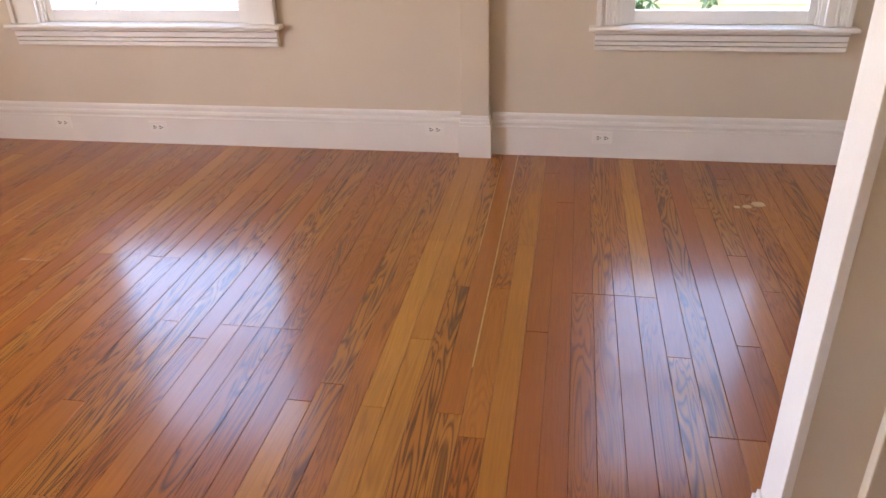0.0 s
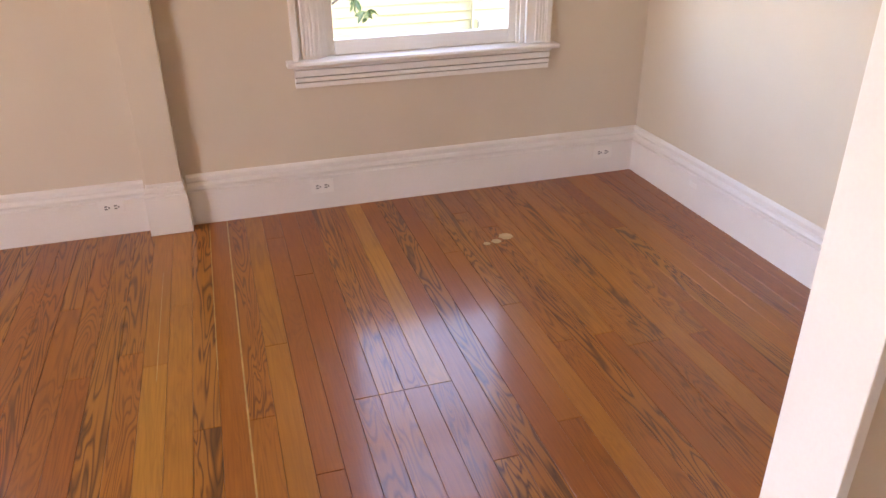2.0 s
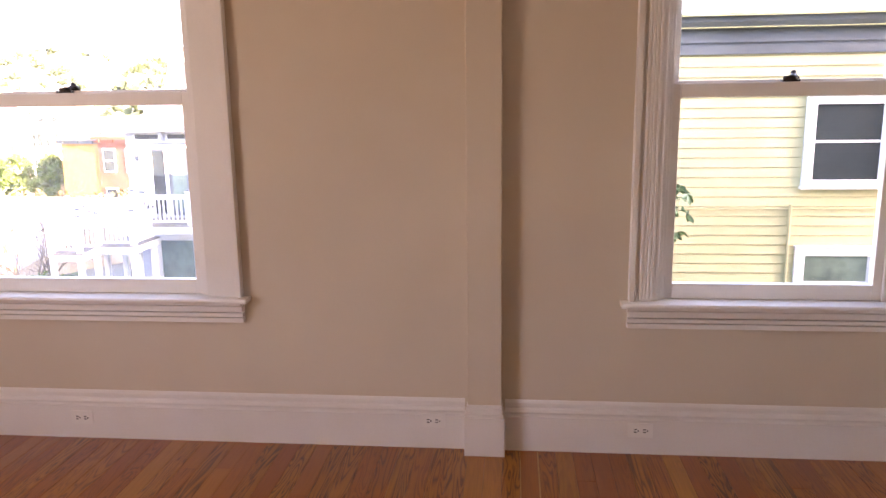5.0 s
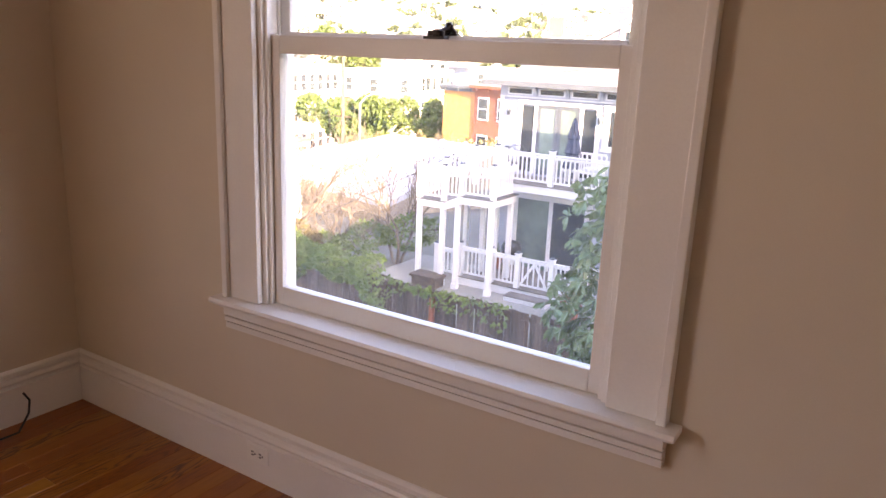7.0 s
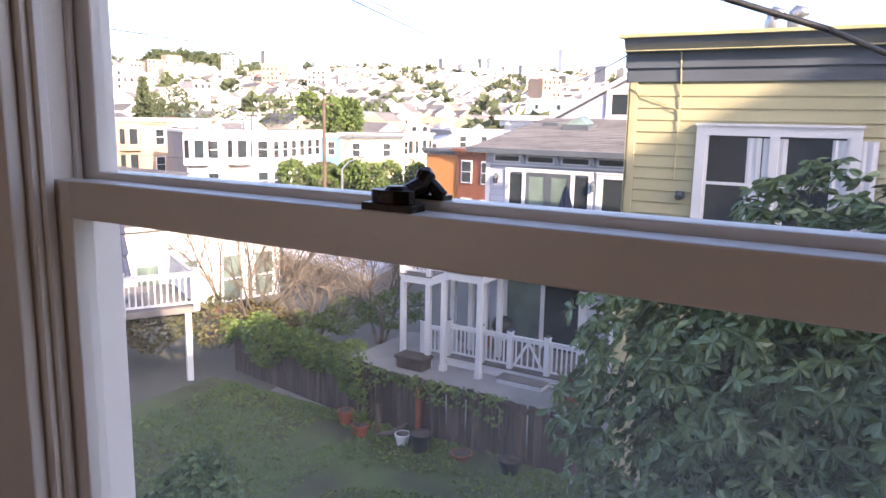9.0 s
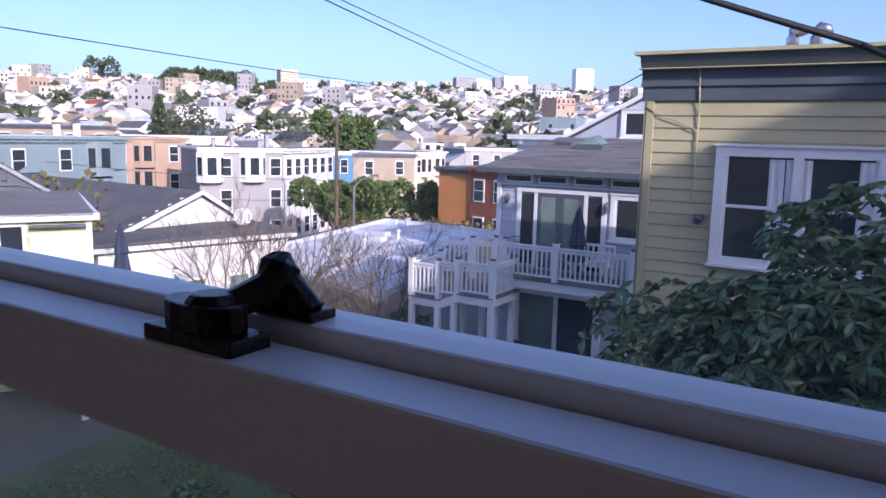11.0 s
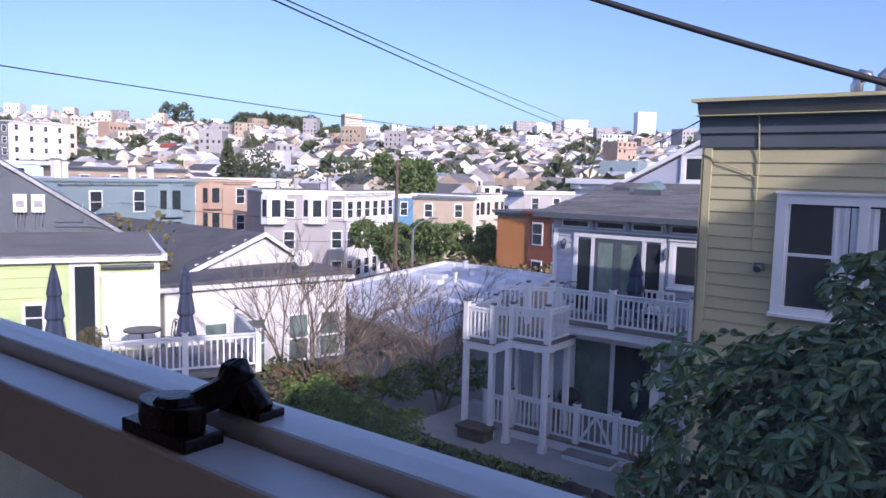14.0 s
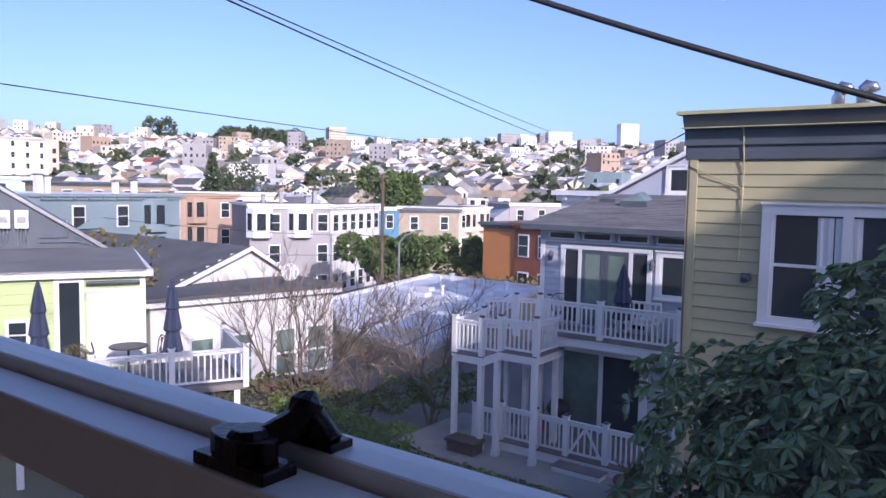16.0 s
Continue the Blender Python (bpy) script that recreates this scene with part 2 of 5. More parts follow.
GROUNDM = mat("city_ground", (0.22, 0.2, 0.17), 0.95, 0.3, 0.02, 0.3, 0.0, second=(0.12, 0.13, 0.08))
TANW = mat("tan_wall", (0.42, 0.34, 0.25), 0.8, 0.15, 0.6, 20, 0.1)
STREET = mat("street_asphalt", (0.09, 0.09, 0.09), 0.9, 0.15, 0.4, 10, 0.1)
WOODP = mat("pole_wood", (0.16, 0.11, 0.08), 0.9, 0.2, 2, 30, 0.2)
ORANGE = mat("orange_siding", (0.48, 0.2, 0.06), 0.7, 0.08, 0.5)
RUST = mat("rust_wall", (0.3, 0.1, 0.05), 0.7, 0.15, 0.5)
TEAL = mat("grey_teal_siding", (0.22, 0.29, 0.31), 0.75, 0.08, 0.3)
GREYS = mat("grey_siding", (0.36, 0.345, 0.34), 0.75, 0.08, 0.3)
CREAM = mat("cream_stucco", (0.62, 0.54, 0.42), 0.8, 0.06, 0.3)
WSTUC = mat("white_stucco", (0.7, 0.68, 0.64), 0.8, 0.05, 0.3)
BSTUC = mat("blue_stucco", (0.1, 0.25, 0.38), 0.8, 0.08, 0.3)
PINKS = mat("peach_stucco", (0.45, 0.32, 0.23), 0.8, 0.06, 0.3)
REDR = mat("red_tile_roof", (0.42, 0.1, 0.05), 0.8, 0.12, 0.4)
MINT = mat("mint_stucco", (0.5, 0.72, 0.66), 0.8, 0.06, 0.3)
CURT = mat("white_curtain", (0.72, 0.74, 0.76), 0.9, 0.08, 3, 60, 0.1, stretch=(8, 8, 1))


# ---------- mesh helpers ----------
class Mesh:
    """Collects boxes, prisms and tubes into one mesh, each face with a material of its own."""

    def __init__(self, *mats):
        self.v, self.f, self.m, self.mats = [], [], [], list(mats)

    def face(self, pts, m=0):
        k = len(self.v)
        self.v += [tuple(p) for p in pts]
        self.f.append(tuple(range(k, k + len(pts))))
        self.m.append(m)

    def box(self, x0, y0, z0, x1, y1, z1, m=0):
        k = len(self.v)
        self.v += [(x, y, z) for z in (z0, z1) for y in (y0, y1) for x in (x0, x1)]
        for q in ((0, 2, 3, 1), (4, 5, 7, 6), (0, 1, 5, 4), (2, 6, 7, 3), (0, 4, 6, 2), (1, 3, 7, 5)):
            self.f.append(tuple(k + i for i in q))
            self.m.append(m)
        return self

    def prism(self, base, offset, m=0):
        """A flat outline moved along an offset."""
        k, n = len(self.v), len(base)
        o = Vector(offset)
        self.v += [tuple(p) for p in base] + [tuple(Vector(p) + o) for p in base]
        self.f.append(tuple(range(k + n - 1, k - 1, -1)))
        self.f.append(tuple(range(k + n, k + 2 * n)))
        for i in range(n):
            j = (i + 1) % n
            self.f.append((k + i, k + j, k + n + j, k + n + i))
        self.m += [m] * (n + 2)
        return self

    def tube(self, pts, radii, n=8, m=0, caps=True):
        k = len(self.v)
        pts = [Vector(p) for p in pts]
        if not hasattr(radii, "__len__"):
            radii = [radii] * len(pts)
        for i, p in enumerate(pts):
            d = (pts[min(i + 1, len(pts) - 1)] - pts[max(i - 1, 0)])
            d = d.normalized() if d.length > 1e-9 else Vector((0, 0, 1))
            a = d.orthogonal().normalized() if abs(d.z) < 0.99 else Vector((1, 0, 0))
            if abs(d.z) < 0.99:
                a = d.cross(Vector((0, 0, 1))).normalized()
            b = d.cross(a)
            for j in range(n):
                w = 2 * math.pi * j / n
                self.v.append(tuple(p + (a * math.cos(w) + b * math.sin(w)) * radii[i]))
        for i in range(len(pts) - 1):
            for j in range(n):
                q = (j + 1) % n
                self.f.append((k + i * n + j, k + i * n + q, k + (i + 1) * n + q, k + (i + 1) * n + j))
                self.m.append(m)
        if caps:
            self.f.append(tuple(k + j for j in range(n - 1, -1, -1)))
            self.f.append(tuple(k + (len(pts) - 1) * n + j for j in range(n)))
            self.m += [m, m]
        return self

    def data(self, name, smooth=False):
        me = bpy.data.meshes.new(name)
        me.from_pydata(self.v, [], self.f)
        for x in self.mats:
            me.materials.append(x)
        me.polygons.foreach_set("material_index", self.m)
        if smooth:
            me.polygons.foreach_set("use_smooth", [True] * len(self.f))
        bm = bmesh.new()
        bm.from_mesh(me)
        bmesh.ops.recalc_face_normals(bm, faces=bm.faces)
        bm.to_mesh(me)
        bm.free()
        return me

    def put(self, name, parent=None, at=None, bevel=0.0, smooth=False):
        ob = new(name, self.data(name, smooth))
        if at:
            ob.matrix_world = at
        if parent:
            ob.parent = parent
        if bevel:
            b = ob.modifiers.new("bevel", "BEVEL")
            b.width, b.segments, b.limit_method = bevel, 2, "ANGLE"
        return ob


def sub(name, parent, data):
    ob = new(name, data)
    ob.parent = parent
    return ob


def empty(name, x, y, z, rz=0):
    ob = new(name)
    ob.matrix_world = pose(x, y, z, 0, 0, rz)
    ob.empty_display_size = 0.1
    return ob


def structure(ob, label, category):
    return tagged(ob, label, category, kind="structure")


# ---------- the room ----------
XL, XR, YB, ZC = -3.95, 2.52, -7.2, 3.05
WT = 0.16
WIN = {"left": (-2.70, -1.34, 0.755, 2.66), "right": (0.79, 1.82, 0.755, 2.66)}   # clear openings
xs = [XL - WT, -2.70, -1.34, 0.79, 1.82, XR + WT]
w = Mesh(WALL)
w.box(xs[0], 0, -0.02, xs[1], WT, ZC).box(xs[2], 0, -0.02, xs[3], WT, ZC).box(xs[4], 0, -0.02, xs[5], WT, ZC)
for a, b in ((1, 2), (3, 4)):
    w.box(xs[a], 0, -0.02, xs[b], WT, 0.70).box(xs[a], 0, 2.66, xs[b], WT, ZC)
structure(w.put("wall_north"), "cream painted plaster wall with two sash windows", "wall")
# the west opening is unseen, cut here to let sky light in
structure(Mesh(WALL).box(XL - WT, YB, -0.02, XL, -4.25, ZC).box(XL - WT, -2.35, -0.02, XL, 0, ZC).box(XL - WT, -4.25, -0.02, XL, -2.35, 0.9).box(XL - WT, -4.25, 2.6, XL, -2.35, ZC).put("wall_west"), "cream painted plaster wall", "wall")
structure(Mesh(WALL).box(XR, YB, -2.8, XR + WT, 0, ZC).put("wall_east"), "cream painted plaster wall", "wall")
structure(Mesh(WALL).box(XL - WT, YB - WT, -2.8, XR + WT, YB, ZC).put("wall_south"), "cream painted plaster wall", "wall")
structure(Mesh(CEIL).box(XL - WT, YB - WT, ZC, XR + WT, WT, ZC + 0.15).put("ceiling"), "white plaster ceiling", "ceiling")
# stub wall beside the stairwell: its end stands in the opening between hall and room
SX, SY0, SY1 = 1.02, -2.98, -2.865
structure(Mesh(WALL).box(SX + 0.02, SY0, -0.02, XR, SY1, ZC).put("wall_stair"), "plain plaster partition wall beside the stairwell", "wall")
jamb = Mesh(TRIM).box(SX, SY0 - 0.004, 0.25, SX + 0.02, SY1 + 0.004, ZC).box(SX - 0.022, SY0 - 0.02, 0, SX + 0.024, SY1 + 0.02, 0.2)
jamb.box(SX - 0.014, SY0 - 0.013, 0.2, SX + 0.02, SY1 + 0.013, 0.232).box(SX - 0.007, SY0 - 0.007, 0.232, SX + 0.02, SY1 + 0.007, 0.25)
structure(jamb.put("trim_jamb", bevel=0.002), "white painted opening jamb with a moulded base block", "trim")

# pilaster between the windows, with its base
pil = Mesh(WALL, TRIM)
pil.box(-0.078, -0.075, 0.25, 0.082, 0, ZC, 0)
structure(pil.put("trim_pilaster", bevel=0.004), "cream painted pilaster between the two windows", "trim")
pb = Mesh(TRIM)
pb.box(-0.095, -0.10, 0, 0.098, -0.0, 0.195).box(-0.09, -0.094, 0.195, 0.093, 0, 0.213).box(-0.086, -0.086, 0.213, 0.089, 0, 0.235).box(-0.081, -0.08, 0.235, 0.085, 0, 0.252)
structure(pb.put("baseboard_pilaster", bevel=0.003), "white painted moulded pilaster base", "baseboard")

PROFILE = [(0, 0), (0.024, 0), (0.024, 0.172), (0.012, 0.176), (0.008, 0.185), (0.024, 0.19), (0.028, 0.2), (0.02, 0.212), (0.006, 0.216), (0.006, 0.225), (0.018, 0.23), (0.018, 0.242), (0.008, 0.252), (0, 0.254)]


def baseboard(a, b, normal, name):
    """A moulded board run from a to b on the floor; normal points into the room."""
    a, b, n = Vector((*a, 0)), Vector((*b, 0)), Vector((*normal, 0))
    ob = Mesh(TRIM).prism([a + n * p + Vector((0, 0, z)) for p, z in PROFILE], b - a).put(name)
    return structure(ob, "tall white painted moulded baseboard", "baseboard")


baseboard((XL, 0), (-0.095, 0), (0, -1), "baseboard_north")
baseboard((0.098, 0), (XR, 0), (0, -1), "baseboard_north_2")
baseboard((XL, YB), (XL, 0), (1, 0), "baseboard_west")
baseboard((XR, SY1), (XR, 0), (-1, 0), "baseboard_east")
baseboard((SX + 0.025, SY1), (XR, SY1), (0, 1), "baseboard_stair")


# ---------- windows ----------
def sash_window(name, x0, x1, zs, zh, zmeet, case, label, fluted=True):
    """A double-hung sash window with fluted casing, stool and apron; zmeet is the foot of the meeting rail."""
    root = structure(empty(name, (x0 + x1) / 2, 0, zs), label, "window")
    inv = root.matrix_world.inverted()

    def part(mesh, n, bevel=0.0, **k):
        ob = mesh.put(n, root, bevel=bevel, **k)
        ob.matrix_parent_inverse = inv
        return ob
    # fluted side casings and head
    for s, xe in ((-1, x0), (1, x1)):
        c = Mesh(TRIM)
        e = xe + s * case
        lo, hi = min(xe, e), max(xe, e)
        c.box(lo, -0.026, zs, hi, 0.0, zh + 0.02)
        c.box(lo if s < 0 else hi - 0.028, -0.044, zs, lo + 0.028 if s < 0 else hi, -0.026, zh + 0.02)
        for k in range(4 if fluted else 0):
            q = lo + 0.045 + (hi - lo - 0.075) * k / 3.4
            c.box(q, -0.035, zs + 0.01, q + 0.016, -0.026, zh + 0.02)
        part(c, "casing", 0.004)
    part(Mesh(TRIM).box(x0 - case, -0.03, zh + 0.022, x1 + case, 0, zh + 0.17).box(x0 - case - 0.03, -0.07, zh + 0.172, x1 + case + 0.03, 0, zh + 0.2), "head_casing", 0.004)
    # box frame lining
    fr = Mesh(TRIM)
    fr.box(x0 - 0.001, 0.0, zs, x0 + 0.022, 0.155, zh).box(x1 - 0.022, 0.0, zs, x1 + 0.001, 0.155, zh).box(x0, 0.0, zh - 0.022, x1, 0.155, zh + 0.001)
    fr.box(x0 + 0.022, 0.012, zs, x0 + 0.037, 0.028, zh - 0.02).box(x1 - 0.037, 0.012, zs, x1 - 0.022, 0.028, zh - 0.02)
    fr.box(x0 + 0.022, 0.072, zs, x0 + 0.034, 0.082, zh - 0.02).box(x1 - 0.034, 0.072, zs, x1 - 0.022, 0.082, zh - 0.02)
    part(fr, "frame", 0.002)
    # stool and stepped apron
    st = Mesh(TRIM)
    st.prism([(x0 - case - 0.035, -0.078, zs - 0.022), (x0 - case - 0.035, -0.084, zs - 0.012), (x0 - case - 0.035, -0.078, zs), (x0 - case - 0.035, 0.0, zs), (x0 - case - 0.035, 0.0, zs - 0.022)], (x1 - x0 + 2 * case + 0.07, 0, 0))
    st.box(x0, 0, zs - 0.03, x1, 0.05, zs).box(x0, 0.05, zs - 0.04, x1, 0.2, zs - 0.012)
    part(st, "stool", 0.002)
    ap = Mesh(TRIM)
    for z0, z1, d in ((0.022, 0.036, 0.058), (0.036, 0.044, 0.02), (0.044, 0.072, 0.04), (0.072, 0.08, 0.014), (0.08, 0.098, 0.036), (0.098, 0.105, 0.012), (0.105, 0.128, 0.03)):
        ap.box(x0 - case, -d, zs - z1, x1 + case, 0, zs - z0)
    part(ap, "apron", 0.0015)
    # sashes: lower inside, upper outside
    a, b = x0 + 0.024, x1 - 0.024
    zt = zmeet + 0.062
    lo = Mesh(TRIM)
    lo.box(a, 0.030, zs + 0.002, a + 0.05, 0.07, zt - 0.001).box(b - 0.05, 0.030, zs + 0.002, b, 0.07, zt - 0.001)
    lo.box(a + 0.05, 0.030, zs + 0.002, b - 0.05, 0.07, zs + 0.072)
    lo.box(a + 0.05, 0.030, zmeet, b - 0.05, 0.075, zt)
    part(lo, "lower_sash", 0.003)
    g = Mesh(GLASS if fluted else DUSTY).box(a + 0.048, 0.049, zs + 0.07, b - 0.048, 0.052, zmeet + 0.004)
    part(g, "pane").visible_shadow = False
    up = Mesh(TRIM)
    up.box(a, 0.084, zmeet + 0.01, a + 0.05, 0.122, zh - 0.022).box(b - 0.05, 0.084, zmeet + 0.01, b, 0.122, zh - 0.022)
    up.box(a + 0.05, 0.080, zmeet + 0.01, b - 0.05, 0.122, zt + 0.012).box(a + 0.05, 0.084, zh - 0.075, b - 0.05, 0.122, zh - 0.022)
    part(up, "upper_sash", 0.003)
    g = Mesh(GLASS if fluted else HAZED).box(a + 0.048, 0.103, zt + 0.01, b - 0.048, 0.106, zh - 0.07)
    part(g, "pane").visible_shadow = False
    # sash lock on the meeting rail
    xc = (x0 + x1) / 2 + 0.025
    lk = Mesh(BRONZE)
    lk.box(xc - 0.038, 0.034, zt, xc + 0.036, 0.064, zt + 0.009)
    lk.prism([(xc - 0.002 + 0.03 * math.cos(k * math.pi / 8), 0.05 + 0.017 * math.sin(k * math.pi / 8), zt + 0.009) for k in range(16)], (0, 0, 0.016))
    lk.tube([(xc + 0.004, 0.05, zt + 0.025), (xc + 0.004, 0.05, zt + 0.03)], [0.016, 0.012], 12)
    lk.tube([(xc + 0.01, 0.058, zt + 0.022), (xc + 0.02, 0.078, zt + 0.03), (xc + 0.022, 0.086, zt + 0.043), (xc + 0.02, 0.088, zt + 0.05)], [0.009, 0.011, 0.013, 0.006], 10)
    lk.box(xc + 0.004, 0.082, zt + 0.012, xc + 0.05, 0.104, zt + 0.018)
    lk.tube([(xc + 0.012, 0.09, zt + 0.016), (xc + 0.026, 0.088, zt + 0.034), (xc + 0.042, 0.09, zt + 0.016)], 0.01, 8)
    part(lk, "sash_lock", 0.0015)
    return root


sash_window("window_1", *WIN["left"], 1.668, 0.175, "wide white double-hung sash window with flat casing", False)
sash_window("window_2", *WIN["right"], 1.668, 0.13, "white double-hung sash window with fluted casing and sash lock")


# ---------- small things of the room ----------
def outlet(x, z, blank=False):
    root = tagged(empty("power_outlet", x, -0.024, z), "white double power outlet set in the baseboard" if not blank else "painted-over blank plate on the baseboard", "outlet", "baseboard outlets")
    Mesh(PLATE).box(-0.058, -0.006, -0.036, 0.058, 0.0005, 0.036).put("cover_plate", root, bevel=0.002)
    h = Mesh(PLATE, HOLE)
    for s in (-1, 1):
        c = s * 0.021
        h.prism([(c + 0.017 * math.cos(k * math.pi / 6), -0.006, 0.017 * math.sin(k * math.pi / 6)) for k in range(12)], (0, -0.0025, 0))
        h.box(c - 0.009, -0.0095, 0.004, c + 0.004, -0.0083, 0.0092, 1).box(c - 0.009, -0.0095, -0.0092, c + 0.004, -0.0083, -0.004, 1).box(c + 0.008, -0.0095, -0.0035, c + 0.014, -0.0083, 0.0035, 1)
    h.put("socket", root)
    return root


for ox, oz in ((-0.25, 0.145), (0.738, 0.123), (2.31, 0.125), (-2.05, 0.112), (-2.72, 0.125)):
    outlet(ox, oz)
pw = Mesh(PLATE).box(-0.03, -0.004, -0.012, 0.03, 0, 0.012).put("cable_plate", bevel=0.001)
pw.matrix_world = pose(XR - 0.024, -0.62, 0.13, 0, 0, -90)
tagged(pw, "small painted blank plate on the baseboard", "wall plate")
cab = Mesh(CABLE).tube([(XL + 0.03, -0.30, 0.14), (XL + 0.06, -0.29, 0.11), (XL + 0.12, -0.33, 0.08), (XL + 0.16, -0.40, 0.03), (XL + 0.12, -0.47, 0.008), (XL + 0.05, -0.46, 0.008)], 0.005, 8).put("loose_cable", smooth=True)
tagged(cab, "short black cable end loose by the baseboard", "cable")
fpo = tagged(empty("floor_patch", 1.50, -0.625, 0.0005), "pale filler spots and joint strips in the varnished floor", "floor patch")
for cx, cy, r in ((0, 0, 0.033), (-0.06, -0.035, 0.022), (-0.11, -0.045, 0.016)):
    Mesh(PATCHM).prism([(cx + r * math.cos(k * math.pi / 7) * (1 + 0.15 * math.sin(3 * k)), cy + r * math.sin(k * math.pi / 7), 0) for k in range(14)], (0, 0, 0.0015)).put("filler_spot", fpo)
for fx, fy0, fy1, fw in ((0.255, -2.15, -0.03, 0.003), (0.1715, -1.3, -0.12, 0.0018), (-0.03, -1.3, -0.5, 0.0012)):
    Mesh(STRIPM).box(fx - 1.5 - fw, fy0 + 0.625, 0, fx - 1.5 + fw, fy1 + 0.625, 0.0012).put("filler_strip", fpo)

# stair rail in the hall: a pointed half newel on the partition, a handrail and square balusters running back
rail = tagged(empty("stair_railing", 1.17, SY0, 0), "white painted stair guard rail with square balusters", "railing")


def rpart(mesh, n, bevel=0.003):
    ob = mesh.put(n, rail, bevel=bevel)
    ob.matrix_parent_inverse = rail.matrix_world.inverted()


rpart(Mesh(WALL).prism([(1.105, SY0 - 0.03, -0.02), (1.235, SY0 - 0.03, -0.02), (1.235, SY0 - 0.03, 1.13), (1.17, SY0 - 0.03, 1.19), (1.105, SY0 - 0.03, 1.13)], (0, 0.03, 0)), "newel_post")
hr = Mesh(TRIM).box(1.135, YB + 0.6, 0.8, 1.205, SY0 - 0.032, 0.83).box(1.125, YB + 0.6, 0.83, 1.215, SY0 - 0.032, 0.87)
hr.box(1.143, YB + 0.6, 0.735, 1.197, SY0 - 0.032, 0.8)
rpart(hr, "handrail")
k = SY0 - 0.10
while k > YB + 0.7:
    rpart(Mesh(TRIM).box(1.154, k - 0.016, 0.0, 1.186, k + 0.016, 0.735), "baluster", 0.002)
    k -= 0.115
rail.location.x += 0.06
# well of the stair
structure(Mesh(WALL).box(1.28, YB, -2.8, 1.30, SY0, -0.03).put("wall_stairwell"), "plain plaster side of the stairwell", "wall")
structure(Mesh(FLOORW).box(1.28, YB, -2.85, XR, SY0, -2.8).put("floor_landing"), "wooden landing below the stair", "floor")


# ---------- outside: ground ----------
def ease(a, b, t):
    t = min(max(t, 0), 1)
    return a + (b - a) * t * t * (3 - 2 * t)


def height(x, y):
    """Lie of the land: level gardens, a street below, then a hill far off."""
    r = math.hypot(x, y)
    h = ease(-4.6, -8.8, (r - 24) / 32)
    h = ease(h, -7.0, (r - 90) / 80)
    h += ease(0, 60, (r - 110) / 900) + 5 * noise.noise((x / 260, y / 260, 0)) * ease(0, 1, (r - 200) / 300)
    return h


g = Mesh(GROUNDM)
RS = [0.5, 8, 16, 22, 30, 40, 50, 60, 75, 90, 115, 145, 180, 230, 290, 360, 450, 550, 680, 820, 1000, 1300, 1900, 4500]
NA = 72
for r in RS:
    for k in range(NA):
        a = 2 * math.pi * k / NA
        g.v.append((r * math.sin(a), r * math.cos(a), height(r * math.sin(a), r * math.cos(a))))
for i in range(len(RS) - 1):
    for k in range(NA):
        q = (k + 1) % NA
        g.f.append((i * NA + k, i * NA + q, (i + 1) * NA + q, (i + 1) * NA + k))
g.f.append(tuple(range(NA)))
g.m = [0] * len(g.f)
structure(g.put("ground", smooth=True), "sloping city ground rising to a far hill", "ground")
structure(Mesh(GRASS).box(-15.2, 0.4, -4.7, 6, 11.15, -4.5).put("ground_garden"), "mossy green garden lawn", "ground")
structure(Mesh(CONC).box(-13.5, 11.4, -4.72, -5.62, 17.3, -4.56).put("pavement_patio"), "grey concrete patio behind the fence", "pavement")

# the house that holds the room: walls below and beside, gable roof above
own = structure(empty("house_shell", 0, -9, -4.6), "shell of the house around the room", "house")
oi = own.matrix_world.inverted()
o1 = Mesh(YELLOW).box(XL - WT, -9, -4.6, 9.6, 0.2, -2.9).box(XL - WT, WT - 0.06, -2.9, 9.6, WT, -0.03).box(XR + WT, WT - 0.06, -0.03, 9.6, WT, 3.2).put("wall", own)
# unseen roof, gable guessed and kept low so its shadow spares the green house
o2 = Mesh(ROOFD).prism([(-4.35, -9, 3.22), (9.7, -9, 3.22), (9.7, -9, 4.6), (3.0, -9, 8.0), (-4.35, -9, 4.0)], (0, 9.2, 0)).put("roof", own)
for o in (o1, o2):
    o.matrix_parent_inverse = oi

# unseen block, its slope set so its shadow crosses the yellow front
nb = structure(empty("shadow_block", 16, -5, -4.6), "unseen sloped block added to shade the yellow house", "house")
n1 = Mesh(TANW, ROOFD).prism([(9.9, -11, -4.6), (32, -11, -4.6), (32, -11, 16), (24, -11, 16), (9.9, -11, 7.55)], (0, 11.2, 0)).put("wall", nb)
n1.matrix_parent_inverse = nb.matrix_world.inverted()


# ---------- outside: helpers ----------
def local(root):
    inv = root.matrix_world.inverted()

    def part(mesh, n, **k):
        ob = mesh.put(n, root, **k)
        ob.matrix_parent_inverse = inv
        return ob
    return part


def clap(part, x0, x1, y, z0, z1, step, material, name="siding_board"):
    """Lapped boards on a wall that faces -y."""
    z = z0
    while z < z1 - 0.03:
        t = min(z + step, z1)
        part(Mesh(material).prism([(x0, y - 0.026, z + 0.012), (x0, y - 0.006, t), (x0, y + 0.012, t), (x0, y + 0.012, z), (x0, y - 0.02, z)], (x1 - x0, 0, 0)), name)
        z += step


